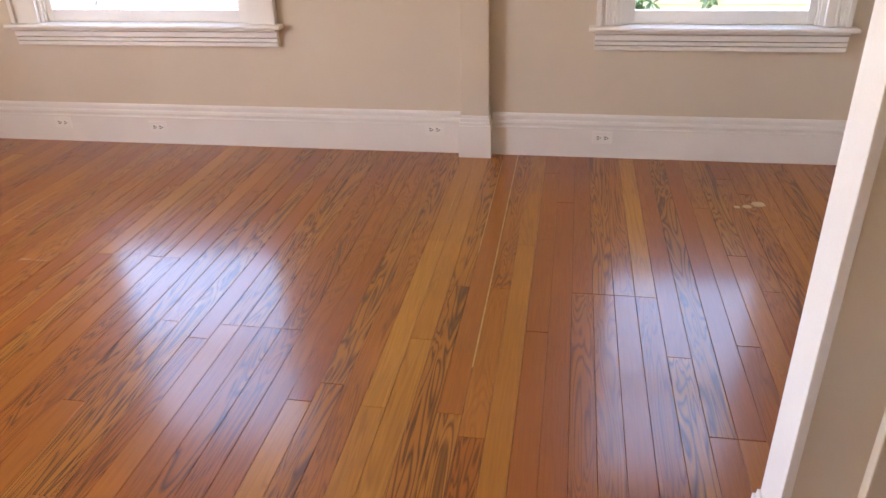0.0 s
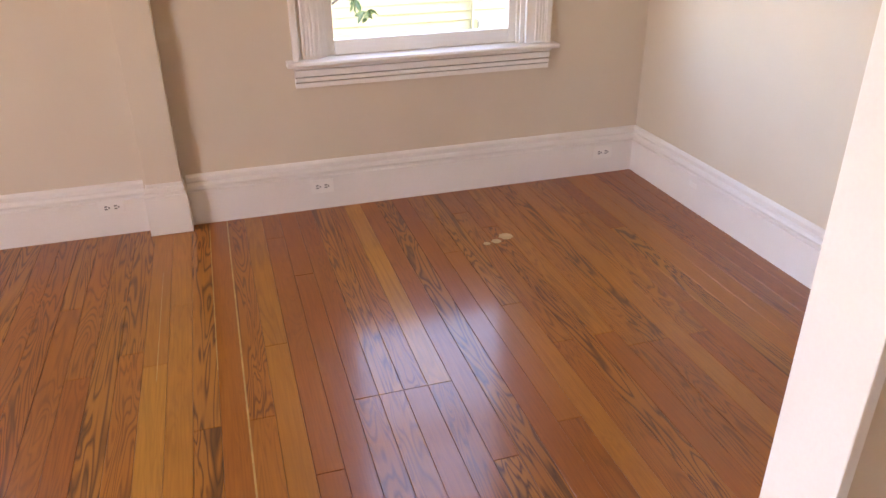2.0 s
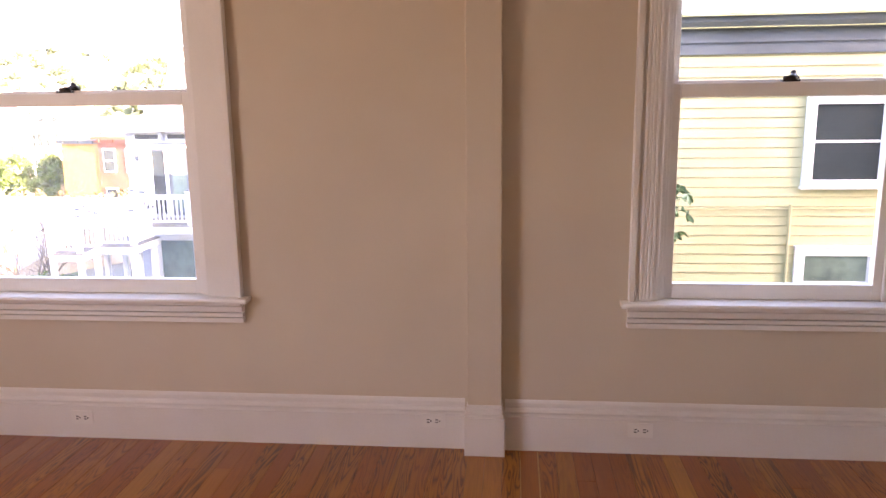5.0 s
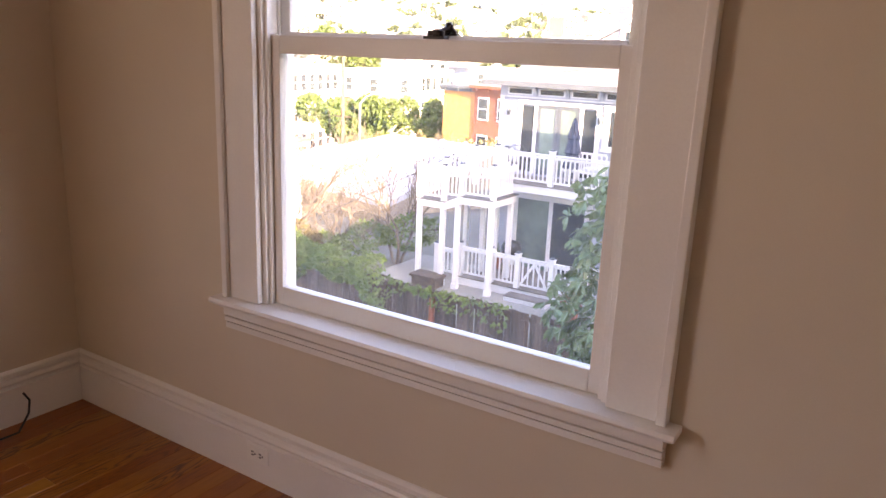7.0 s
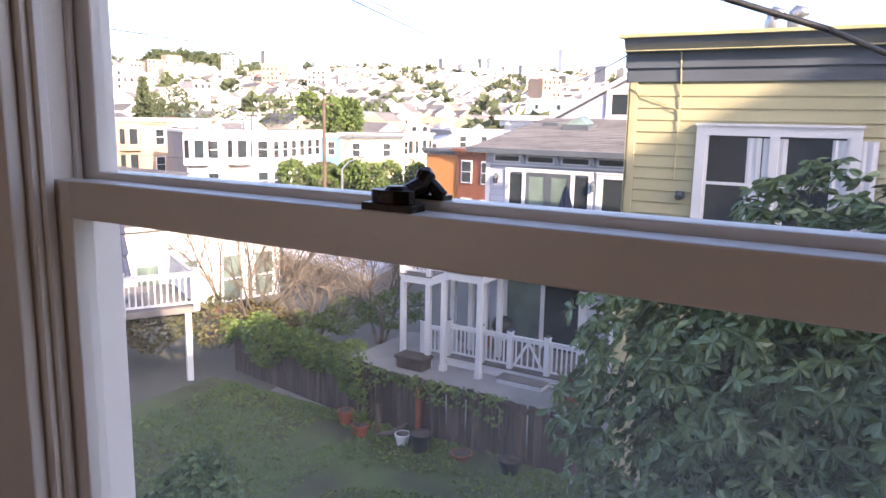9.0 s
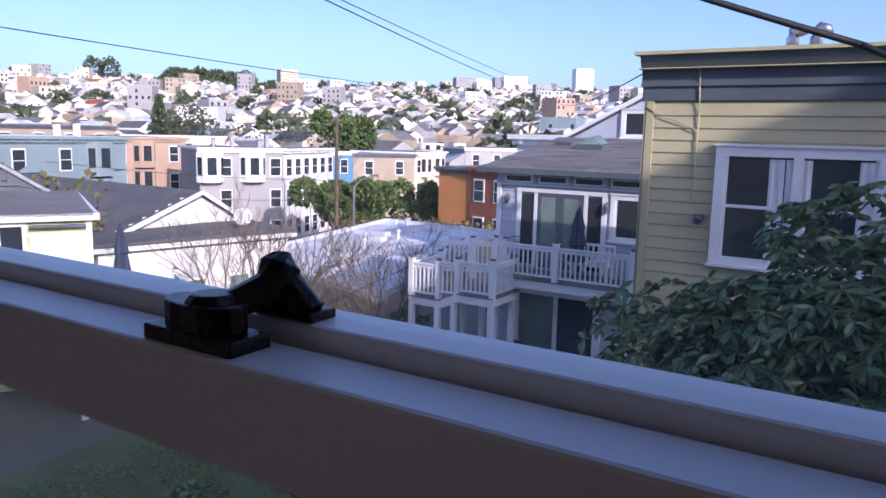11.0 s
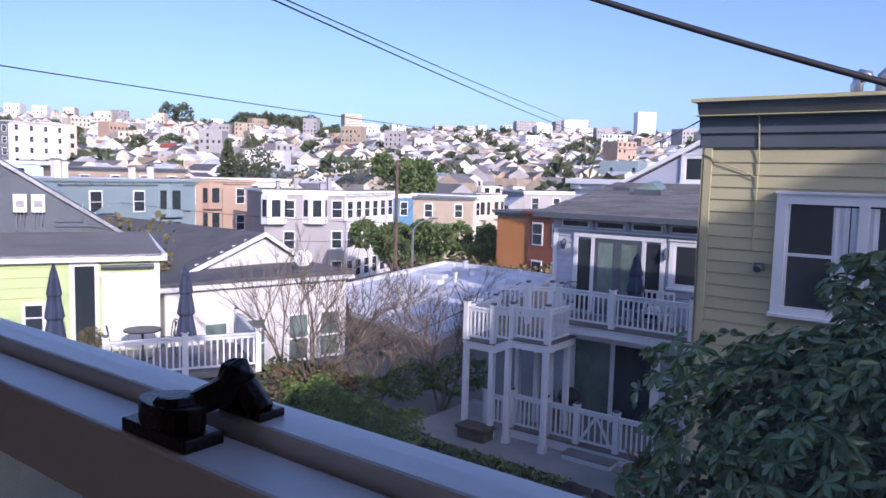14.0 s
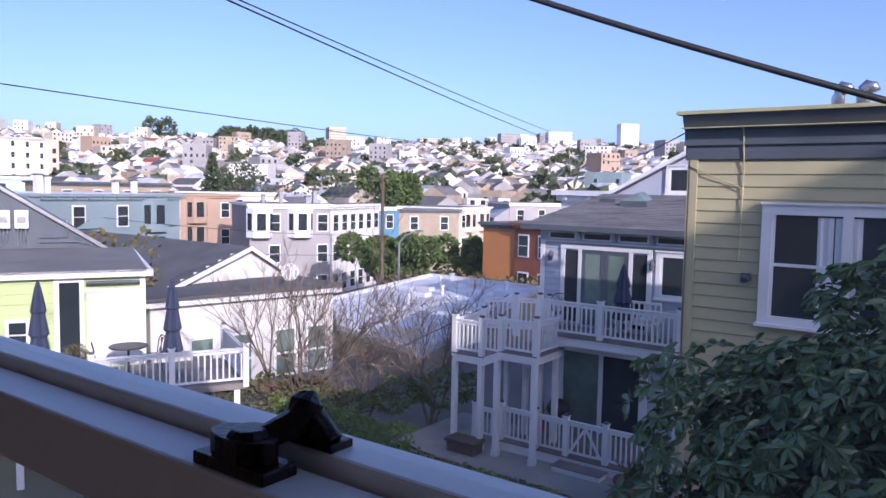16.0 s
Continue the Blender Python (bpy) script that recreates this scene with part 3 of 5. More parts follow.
def window_y(part, x0, x1, z0, z1, y, case=0.1, panes=1, hung=True, glass=None, curtain=False, deep=0.06):
    """A window on a wall that faces -y: casing, sill, sashes and dark panes."""
    f = Mesh(WHITE)
    f.box(x0, y - deep, z0, x0 + case, y, z1).box(x1 - case, y - deep, z0, x1, y, z1).box(x0 + case, y - deep, z1 - case, x1 - case, y, z1).box(x0 + case, y - deep, z0, x1 - case, y, z0 + case * 0.8)
    f.box(x0 - 0.03, y - deep - 0.05, z0 - 0.05, x1 + 0.03, y, z0)
    f.box(x0 - 0.02, y - deep - 0.03, z1, x1 + 0.02, y, z1 + 0.04)
    wd = (x1 - x0 - 2 * case) / panes
    for k in range(panes):
        a = x0 + case + k * wd
        b = a + wd
        if k:
            f.box(a - case * 0.45, y - deep, z0 + case * 0.8, a + case * 0.45, y, z1 - case)
        s = 0.045
        f.box(a, y - 0.042, z0 + case * 0.8, a + s, y - 0.004, z1 - case).box(b - s, y - 0.042, z0 + case * 0.8, b, y - 0.004, z1 - case)
        if hung:
            zm = (z0 + z1) / 2
            f.box(a + s, y - 0.045, zm - 0.025, b - s, y - 0.004, zm + 0.025)
    part(f, "window_frame")
    part(Mesh(glass or DGLASS).box(x0 + case, y - 0.03, z0 + case * 0.8, x1 - case, y - 0.008, z1 - case), "window_pane")


def railing(part, p0, p1, z, h=0.98, step=0.125, posts=(0, 1), material=None):
    """A white guard rail with balusters between p0 and p1."""
    material = material or WHITE
    a, b = Vector((*p0, 0)), Vector((*p1, 0))
    d = b - a
    n = d.normalized()
    s = Vector((-n.y, n.x, 0))

    def bar(u, v, w, z0, z1, nm):
        part(Mesh(material).prism([u - s * w + Vector((0, 0, z0)), u + s * w + Vector((0, 0, z0)), u + s * w + Vector((0, 0, z1)), u - s * w + Vector((0, 0, z1))], v - u), nm)
    bar(a, b, 0.045, z + h - 0.04, z + h, "top_rail")
    bar(a, b, 0.02, z + h - 0.12, z + h - 0.06, "upper_rail")
    bar(a, b, 0.022, z + 0.08, z + 0.13, "bottom_rail")
    m = Mesh(material)
    k = step
    while k < d.length - 0.05:
        c = a + n * k
        m.box(c.x - 0.018, c.y - 0.018, z + 0.12, c.x + 0.018, c.y + 0.018, z + h - 0.1)
        k += step
    part(m, "balusters")
    for q in posts:
        c = a + d * q
        part(Mesh(material, SLATE).box(c.x - 0.065, c.y - 0.065, z - 0.1, c.x + 0.065, c.y + 0.065, z + h + 0.08).box(c.x - 0.085, c.y - 0.085, z + h + 0.08, c.x + 0.085, c.y + 0.085, z + h + 0.1).box(c.x - 0.05, c.y - 0.05, z + h + 0.1, c.x + 0.05, c.y + 0.05, z + h + 0.15, 1), "post")


# ---------- the yellow house ----------
Y = 11.9
yh = tagged(empty("yellow_house", -5.55, Y, -4.6), "yellow clapboard house with a dark slate cornice", "house")
yp = local(yh)
yp(Mesh(YELLOW).box(-5.5, Y + 0.01, -4.6, 9.5, 13.9, 3.1), "wall")
clap(yp, -5.38, 9.4, Y, -4.6, 2.47, 0.196, YELLOW)
yp(Mesh(YELLOW).box(-5.53, Y - 0.04, -4.6, -5.38, Y + 0.012, 2.5).box(-5.545, Y - 0.04, -4.6, -5.5, Y + 0.14, 2.5), "corner_board", bevel=0.006)
co = Mesh(SLATE, CAPM)
co.box(-5.56, Y - 0.05, 2.5, 9.55, Y + 0.2, 2.74).box(-5.6, Y - 0.09, 2.72, 9.6, Y + 0.2, 2.78)
co.prism([(-5.6, Y - 0.07, 2.78), (-5.6, Y - 0.07, 2.95), (-5.6, Y - 0.12, 3.0), (-5.6, Y - 0.2, 3.1), (-5.6, Y - 0.22, 3.2), (-5.6, Y + 0.2, 3.2), (-5.6, Y + 0.2, 2.78)], (15.2, 0, 0))
co.box(-5.62, Y - 0.235, 2.985, 9.6, Y - 0.1, 3.0, 1).box(-5.68, Y - 0.3, 3.2, 9.66, Y + 0.25, 3.255, 1)
co.box(-5.66, Y + 0.2, 2.5, -5.5, 13.9, 3.2)
yp(co, "cornice")
yp(Mesh(ASPH).box(-5.6, Y + 0.25, 3.1, 9.6, 13.9, 3.16), "roof")
window_y(yp, -4.35, -1.99, -0.03, 1.8, Y - 0.02, 0.15, 2, True, deep=0.08)
for cx in (-3.55, -2.35):
    c = Mesh(CURT)
    pts = [(cx + 0.6 * k / 16, Y - 0.058 - 0.012 * math.sin(k * 1.9), 0) for k in range(17)]
    for (xa, ya, _), (xb, yb, _) in zip(pts, pts[1:]):
        c.face([(xa, ya, 0.12), (xb, yb, 0.12), (xb - 0.02, yb, 1.62), (xa - 0.02, ya, 1.62)])
    yp(c, "curtain", smooth=True)
window_y(yp, 5.76, 7.4, -0.07, 1.69, Y - 0.02, 0.16, 1, True, deep=0.08)
window_y(yp, 5.75, 7.37, -2.75, -1.31, Y - 0.02, 0.16, 1, True, glass=GGLASS, deep=0.08)
yp(Mesh(YELLOW).tube([(5.6, Y - 0.06, -4.4), (5.6, Y - 0.06, -0.42)], 0.03, 8).tube([(2.0, Y - 0.05, -0.5), (5.6, Y - 0.05, -0.52), (9, Y - 0.05, -0.5)], 0.014, 6), "conduit")
for cx in (-3.66, -3.3):
    v = Mesh(METAL)
    v.tube([(cx, 13.6, 3.1), (cx, 13.6, 3.6), (cx + 0.015, 13.6, 3.69), (cx + 0.07, 13.6, 3.75), (cx + 0.13, 13.6, 3.73), (cx + 0.16, 13.6, 3.65)], [0.1, 0.1, 0.105, 0.105, 0.1, 0.1], 14)
    yp(v, "vent_pipe", smooth=True)
yp(Mesh(CAPM).tube([(-4.75, Y - 0.12, 3.05), (-4.68, Y - 0.1, 2.95), (-4.66, Y - 0.05, 2.3), (-4.67, Y - 0.05, 1.6), (-4.68, Y - 0.045, 0.9)], 0.012, 6).tube([(-5.5, Y - 0.06, 2.4), (-5.2, Y - 0.06, 2.25), (-4.85, Y - 0.06, 2.12), (-4.66, Y - 0.06, 2.02)], 0.01, 6), "service_wire")
yp(Mesh(SLATE).box(-4.62, Y - 0.1, 0.6, -4.48, Y - 0.02, 0.72).tube([(-4.55, Y - 0.12, 0.66), (-4.55, Y - 0.18, 0.62)], [0.05, 0.06], 10), "flood_light")

yh.location.x += 0.06

# ---------- the blue house with its decks ----------
B = 17.4
bh = tagged(empty("blue_house", -11.1, B, -4.6), "blue-grey clapboard house with white decks and glazed doors", "house")
bp = local(bh)
bp(Mesh(BLUE).box(-11.05, B + 0.01, -4.6, -3, 27, 0.95), "wall")
clap(bp, -11.0, -5.6, B, -4.5, 0.62, 0.165, BLUE)
bp(Mesh(WHITE).box(-11.1, B - 0.045, -4.55, -10.98, B + 0.1, 0.66), "corner_board")
fz = Mesh(BLUE, WHITE, DGLASS)
fz.box(-11.1, B - 0.06, 0.62, -5.5, B + 0.02, 0.95).box(-11.1, B - 0.08, 0.62, -5.5, B, 0.66, 1)
for k in range(5):
    xa = -10.85 + k * 0.98
    fz.box(xa, B - 0.075, 0.70, xa + 0.8, B - 0.05, 0.9, 1).box(xa + 0.05, B - 0.085, 0.735, xa + 0.75, B - 0.06, 0.865, 2)
    fz.prism([(xa + 0.86, B - 0.06, 0.66), (xa + 0.86, B - 0.14, 0.8), (xa + 0.86, B - 0.3, 0.95), (xa + 0.86, B - 0.06, 0.95)], (0.07, 0, 0), 0)
bp(fz, "frieze")
rf = Mesh(ROOFG, SLATE)
rf.prism([(-11.5, B - 0.42, 0.98), (-11.5, B - 0.42, 1.06), (-11.5, 22.2, 1.9), (-11.5, 22.2, 1.8)], (8.5, 0, 0))
rf.box(-11.52, B - 0.46, 0.94, -3, B - 0.4, 1.08, 1)
bp(rf, "roof")
for row in range(22):
    for col in range(7):
        f0, f1 = row / 22, (row + 1.0) / 22
        ya, yb = B - 0.42 + f0 * 5.22, B - 0.42 + f1 * 5.22
        za, zb = 1.062 + f0 * 0.84, 1.062 + f1 * 0.84
        xa = -11.5 + col * 0.98 + (row % 3) * 0.3 - 0.3
        xa, xe = max(xa, -11.5), min(xa + 0.975, -4.8)
        bp(Mesh(ROOFG).prism([(xa, ya, za + 0.016), (xa, yb, zb + 0.004), (xa, yb, zb - 0.01), (xa, ya, za - 0.01)], (xe - xa, 0, 0)), "shingle_strip")
sl = Mesh(WHITE, GGLASS, SLATE)
sl.box(-10.0, 20.0, 1.45, -9.2, 20.9, 1.72, 2)
sl.prism([(-9.95, 20.05, 1.72), (-9.25, 20.05, 1.72), (-9.6, 20.3, 1.95)], (0, 0.55, 0.05), 1)
bp(sl, "skylight")
bp(Mesh(SLATE).box(-10.9, 20.6, 1.6, -10.4, 21.2, 1.76), "roof_hatch")
# door unit on the upper deck
d0, d1, dz0, dz1 = -10.48, -8.0, -1.5, 0.46
dr = Mesh(WHITE)
for xa, xe in ((d0, d0 + 0.12), (d0 + 0.5, d0 + 0.6), (d1 - 0.6, d1 - 0.5), (d1 - 0.12, d1)):
    dr.box(xa, B - 0.07, dz0, xe, B, dz1)
dr.box(d0, B - 0.08, dz1, d1, B, dz1 + 0.1)
bp(dr, "door_frame")
bp(Mesh(DGLASS).box(d0 + 0.12, B - 0.04, dz0 + 0.05, d0 + 0.5, B - 0.01, dz1 - 0.05).box(d1 - 0.5, B - 0.04, dz0 + 0.05, d1 - 0.12, B - 0.01, dz1 - 0.05), "sidelight")
for xa in (d0 + 0.6, (d0 + d1) / 2 + 0.003):
    xe = xa + (d1 - d0 - 1.2) / 2 - 0.003
    m = Mesh(SLATE, GGLASS, METAL)
    m.box(xa, B - 0.06, dz0, xa + 0.1, B - 0.01, dz1).box(xe - 0.1, B - 0.06, dz0, xe, B - 0.01, dz1).box(xa + 0.1, B - 0.06, dz1 - 0.1, xe - 0.1, B - 0.01, dz1).box(xa + 0.1, B - 0.06, dz0, xe - 0.1, B - 0.01, dz0 + 0.2)
    m.box(xa + 0.1, B - 0.045, dz0 + 0.2, xe - 0.1, B - 0.02, dz1 - 0.1, 1)
    bp(m, "glazed_door")
window_y(bp, -7.9, -6.3, -0.61, 0.52, B - 0.02, 0.12, 1, False)
# lower glazed door
m = Mesh(WHITE)
m.box(-10.5, B - 0.07, -4.35, -10.3, B, -2.05).box(-8.2, B - 0.07, -4.35, -8.0, B, -2.05).box(-10.3, B - 0.07, -2.25, -8.2, B, -2.05).box(-9.3, B - 0.07, -4.35, -9.18, B, -2.25)
bp(m, "patio_door_frame")
bp(Mesh(GGLASS).box(-10.3, B - 0.05, -4.35, -9.3, B - 0.02, -2.25), "patio_door_pane")
bp(Mesh(DGLASS).box(-9.18, B - 0.05, -4.35, -8.2, B - 0.02, -2.25), "patio_door_pane")
for lx, lz in ((-10.78, -2.0), (-7.75, -2.0), (-10.75, 0.25), (-7.98, 0.2)):
    bp(Mesh(SLATE).box(lx - 0.03, B - 0.06, lz - 0.05, lx + 0.03, B - 0.02, lz + 0.1).tube([(lx, B - 0.14, lz + 0.12), (lx, B - 0.14, lz + 0.02), (lx, B - 0.14, lz - 0.14)], [0.02, 0.08, 0.05], 8).tube([(lx, B - 0.05, lz + 0.1), (lx, B - 0.14, lz + 0.14)], 0.014, 6), "wall_lantern")
# upper deck
DZ = -1.56
bp(Mesh(WHITE, DECKW).box(-10.33, 15.9, DZ - 0.24, -6.75, B - 0.08, DZ - 0.03).box(-10.36, 15.86, DZ - 0.03, -6.72, B - 0.08, DZ, 1), "deck")
railing(bp, (-10.3, 15.94), (-6.8, 15.94), DZ, 0.84, posts=(0, 0.46, 1))
railing(bp, (-6.8, 15.94), (-6.8, B - 0.1), DZ, 0.84, posts=())
bp(Mesh(WHITE).box(-6.86, 15.9, -4.56, -6.74, 16.02, DZ - 0.24).box(-10.33, 15.9, -4.56, -10.2, 16.02, DZ - 0.24), "deck_post")
# stair landing on tall posts, in two levels
LZ = -2.14
bp(Mesh(WHITE, DECKW).box(-12.15, 14.8, LZ - 0.22, -11.2, 16.2, LZ - 0.03).box(-12.18, 14.77, LZ - 0.03, -11.2, 16.2, LZ, 1), "landing")
bp(Mesh(WHITE, DECKW).box(-10.75, 14.8, LZ, -9.75, 16.2, LZ + 0.19).box(-10.75, 14.77, LZ + 0.19, -9.72, 16.2, LZ + 0.22, 1), "landing")
bp(Mesh(WHITE, DECKW).prism([(-11.2, 14.8, LZ - 0.22), (-10.75, 14.8, LZ), (-10.75, 14.8, LZ + 0.2), (-11.2, 14.8, LZ)], (0, 0.06, 0)).box(-11.2, 14.86, LZ - 0.05, -10.97, 16.1, LZ + 0.05, 1).box(-10.97, 14.86, LZ + 0.05, -10.75, 16.1, LZ + 0.14, 1), "stair_flight")
railing(bp, (-12.1, 14.84), (-11.3, 14.84), LZ, 0.86)
railing(bp, (-11.3, 14.84), (-10.75, 14.84), LZ + 0.1, 0.86, posts=(1,))
railing(bp, (-10.75, 14.84), (-9.78, 14.84), LZ + 0.2, 0.82, posts=(1,))
railing(bp, (-12.1, 14.84), (-12.1, 16.15), LZ, 0.86, posts=(1,))
railing(bp, (-9.78, 14.84), (-9.78, 15.9), LZ + 0.2, 0.82, posts=())
railing(bp, (-12.1, 16.15), (-10.6, 17.0), LZ + 0.35, 0.9, posts=(0.5, 1))
for px, py, zt in ((-12.1, 14.86, LZ - 0.2), (-11.32, 14.86, LZ - 0.2), (-10.85, 14.86, LZ - 0.05), (-9.82, 14.86, LZ), (-12.1, 16.1, LZ - 0.2), (-11.3, 16.1, LZ - 0.2), (-10.75, 16.1, LZ), (-9.85, 16.0, LZ)):
    bp(Mesh(WHITE).box(px - 0.065, py - 0.065, -4.56, px + 0.065, py + 0.065, zt).box(px - 0.085, py - 0.085, -4.56, px + 0.085, py + 0.085, -4.4), "landing_post", bevel=0.006)
# ground-level deck and its rail
bp(Mesh(WHITE, DECKW).box(-11.0, 15.3, -4.56, -6.9, B - 0.05, -4.34).box(-11.03, 15.27, -4.34, -6.88, B - 0.05, -4.31, 1).box(-9.3, 14.85, -4.56, -8.1, 15.27, -4.44).box(-9.32, 14.83, -4.44, -8.08, 15.27, -4.42, 1), "low_deck")
railing(bp, (-11.0, 15.36), (-9.2, 15.36), -4.31, 0.86, posts=(0, 0.55, 1))
railing(bp, (-9.2, 15.36), (-8.2, 15.36), -4.31, 0.86, posts=(1,), step=0.16)
bp(Mesh(WHITE).prism([(-9.12, 15.33, -4.2), (-9.05, 15.33, -4.2), (-8.66, 15.33, -3.55), (-8.73, 15.33, -3.55)], (0, 0.03, 0)).prism([(-8.35, 15.33, -4.2), (-8.28, 15.33, -4.2), (-8.66, 15.33, -3.55), (-8.73, 15.33, -3.55)], (0, 0.03, 0)), "gate_brace")
railing(bp, (-8.2, 15.36), (-6.95, 15.36), -4.31, 0.86, posts=(1,))
railing(bp, (-12.0, 15.7), (-11.05, 15.7), -4.5, 0.8, posts=(0,))
# rear gable with its small window
rg = Mesh(BLUE, WHITE)
rg.prism([(-12.0, 23.7, 1.4), (-5.8, 23.7, 1.4), (-5.8, 23.7, 1.72), (-8.9, 23.7, 3.35), (-12.0, 23.7, 1.72)], (0, 4, 0))
rg.prism([(-12.35, 23.5, 1.62), (-12.35, 23.5, 1.74), (-8.9, 23.5, 3.55), (-8.9, 23.5, 3.4)], (0, 4.3, 0), 1)
rg.prism([(-5.45, 23.5, 1.62), (-5.45, 23.5, 1.74), (-8.9, 23.5, 3.55), (-8.9, 23.5, 3.4)], (0, 4.3, 0), 1)
bp(rg, "rear_gable")
window_y(bp, -9.95, -8.7, 1.95, 2.85, 23.68, 0.13, 1, False)


# things on the decks and the patio
def closed_umbrella(x, y, z, h, name_label):
    root = tagged(empty("patio_umbrella", x, y, z), name_label, "umbrella")
    Mesh(SLATE).tube([(0, 0, 0), (0, 0, h)], 0.022, 8).tube([(0, 0, 0), (0, 0, 0.06)], 0.2, 12).put("pole", root)
    c = Mesh(NAVY)
    n = 16
    prof = [(h + 0.04, 0.02), (h * 0.93, 0.07), (h * 0.72, 0.15), (h * 0.7, 0.12), (h * 0.5, 0.19), (h * 0.47, 0.14), (h * 0.26, 0.22), (h * 0.25, 0.1)]
    for zz, r in prof:
        for j in range(n):
            q = r * (1 + (0.16 if j % 2 else -0.1))
            c.v.append((q * math.cos(2 * math.pi * j / n), q * math.sin(2 * math.pi * j / n), zz))
    for i in range(len(prof) - 1):
        for j in range(n):
            k = (j + 1) % n
            c.f.append((i * n + j, i * n + k, (i + 1) * n + k, (i + 1) * n + j))
    c.m = [0] * len(c.f)
    c.put("canopy", root)
    return root


closed_umbrella(-8.42, 16.6, DZ, 1.75, "closed dark canvas umbrella on the upper deck")


def slat_bench(x, y, z, w, rz, label):
    root = tagged(empty("outdoor_bench", x, y, z, rz), label, "bench")
    for i in range(9):
        Mesh(WHITE).box(-w / 2 + i * w / 8 - 0.02, 0.2, 0.38, -w / 2 + i * w / 8 + 0.02, 0.23, 0.82).put("back_slat", root)
    Mesh(WHITE).box(-w / 2, 0.19, 0.8, w / 2, 0.24, 0.86).box(-w / 2, -0.25, 0.34, w / 2, 0.24, 0.38).put("seat", root)
    for sx in (-1, 1):
        Mesh(WHITE).box(sx * (w / 2 - 0.03) - 0.03, -0.25, 0, sx * (w / 2 - 0.03) + 0.03, -0.19, 0.55).box(sx * (w / 2 - 0.03) - 0.03, 0.19, 0, sx * (w / 2 - 0.03) + 0.03, 0.24, 0.55).box(sx * (w / 2 - 0.03) - 0.035, -0.25, 0.55, sx * (w / 2 - 0.03) + 0.035, 0.24, 0.59).put("arm", root)
    Mesh(CURT).box(0.02, -0.2, 0.38, w / 2 - 0.08, 0.16, 0.5).put("cushion", root, bevel=0.04)


slat_bench(-8.2, 16.9, DZ, 1.1, 0, "white slatted outdoor bench on the upper deck")


def wire_chair(x, y, z, rz, label, group):
    root = tagged(empty("metal_chair", x, y, z, rz), label, "chair", group)
    Mesh(BLACKP).tube([(0.2 * math.cos(k), 0.2 * math.sin(k), 0.44) for k in [i * math.pi / 8 for i in range(17)]], 0.012, 5).tube([(-0.2, 0, 0.44), (0.2, 0, 0.44)], 0.01, 4).tube([(0, -0.2, 0.44), (0, 0.2, 0.44)], 0.01, 4).put("seat", root)
    b = Mesh(BLACKP).tube([(-0.22, 0.18, 0.44), (-0.24, 0.24, 0.8), (-0.12, 0.27, 0.9), (0.12, 0.27, 0.9), (0.24, 0.24, 0.8), (0.22, 0.18, 0.44)], 0.014, 5)
    for k in range(-2, 3):
        b.tube([(k * 0.07, 0.19, 0.46), (-k * 0.06, 0.25, 0.86)], 0.008, 4)
    b.put("backrest", root)
    for sx, sy in ((-1, -1), (1, -1), (-1, 1), (1, 1)):
        Mesh(BLACKP).tube([(sx * 0.16, sy * 0.14, 0.44), (sx * 0.22, sy * 0.2, 0)], 0.012, 5).put("leg", root)
    return root


wire_chair(-10.0, 16.5, DZ, 30, "dark metal garden chair on the upper deck", "deck chairs")


def flower_pot(x, y, z, r, h, material, label, plant=None):
    root = tagged(empty("flower_pot", x, y, z), label, "plant pot", "garden pots")
    Mesh(material, BARK).tube([(0, 0, 0), (0, 0, h * 0.8)], [r * 0.7, r * 0.95], 14).tube([(0, 0, h * 0.8), (0, 0, h)], [r * 1.05, r * 1.08], 14).tube([(0, 0, h), (0, 0, h + 0.004)], [r * 0.9, r * 0.85], 14, 1).put("pot", root)
    if plant:
        m = Mesh(plant)
        rr = random.Random(int(x * 100))
        for _ in range(36):
            a, t = rr.uniform(0, 6.28), rr.uniform(0.3, 1)
            e = Vector((math.cos(a) * r * 1.8 * t, math.sin(a) * r * 1.8 * t, h + rr.uniform(0.2, 0.55) * (1.2 - t * 0.6)))
            s = Vector((-math.sin(a), math.cos(a), 0)) * 0.018
            mid = e * 0.55 + Vector((0, 0, h * 0.55))
            m.face([(0, 0, h), tuple(mid - s), tuple(e), tuple(mid + s)])
        m.put("leaves", root)
    return root


GZ = -4.5
flower_pot(-10.72, 10.75, GZ, 0.17, 0.3, TERRA, "large terracotta plant pot on the lawn")
flower_pot(-10.1, 10.45, GZ, 0.16, 0.24, TERRA, "small terracotta pot with green leaves", IVY)
flower_pot(-9.18, 10.6, GZ, 0.15, 0.22, WHITE, "small white plant pot by the fence")
flower_pot(-8.72, 10.55, GZ, 0.21, 0.36, BLACKP, "black plastic plant pot by the fence")
flower_pot(-6.88, 10.7, GZ, 0.21, 0.26, BLACKP, "low black plastic pot with bare soil")
flower_pot(-7.9, 10.7, GZ, 0.2, 0.12, TERRA, "shallow brown saucer pot by the fence")
flower_pot(-7.3, 14.5, -4.56, 0.3, 0.4, TERRA, "potted spiky grass on the patio", OLIVE)
flower_pot(-10.6, 16.7, -4.31, 0.2, 0.35, TERRA, "leafy potted plant on the low deck", IVY)
pl = Mesh(BARK, TERRA).box(-12.0, 14.4, -4.56, -11.2, 14.85, -4.3).box(-12.05, 14.35, -4.3, -11.15, 14.9, -4.22)
tagged(pl.put("planter_box", bevel=0.02), "brown wooden planter box under the landing", "planter")
gr = tagged(empty("kettle_grill", -10.0, 16.5, -4.31), "black round barbecue grill on the low deck", "grill")
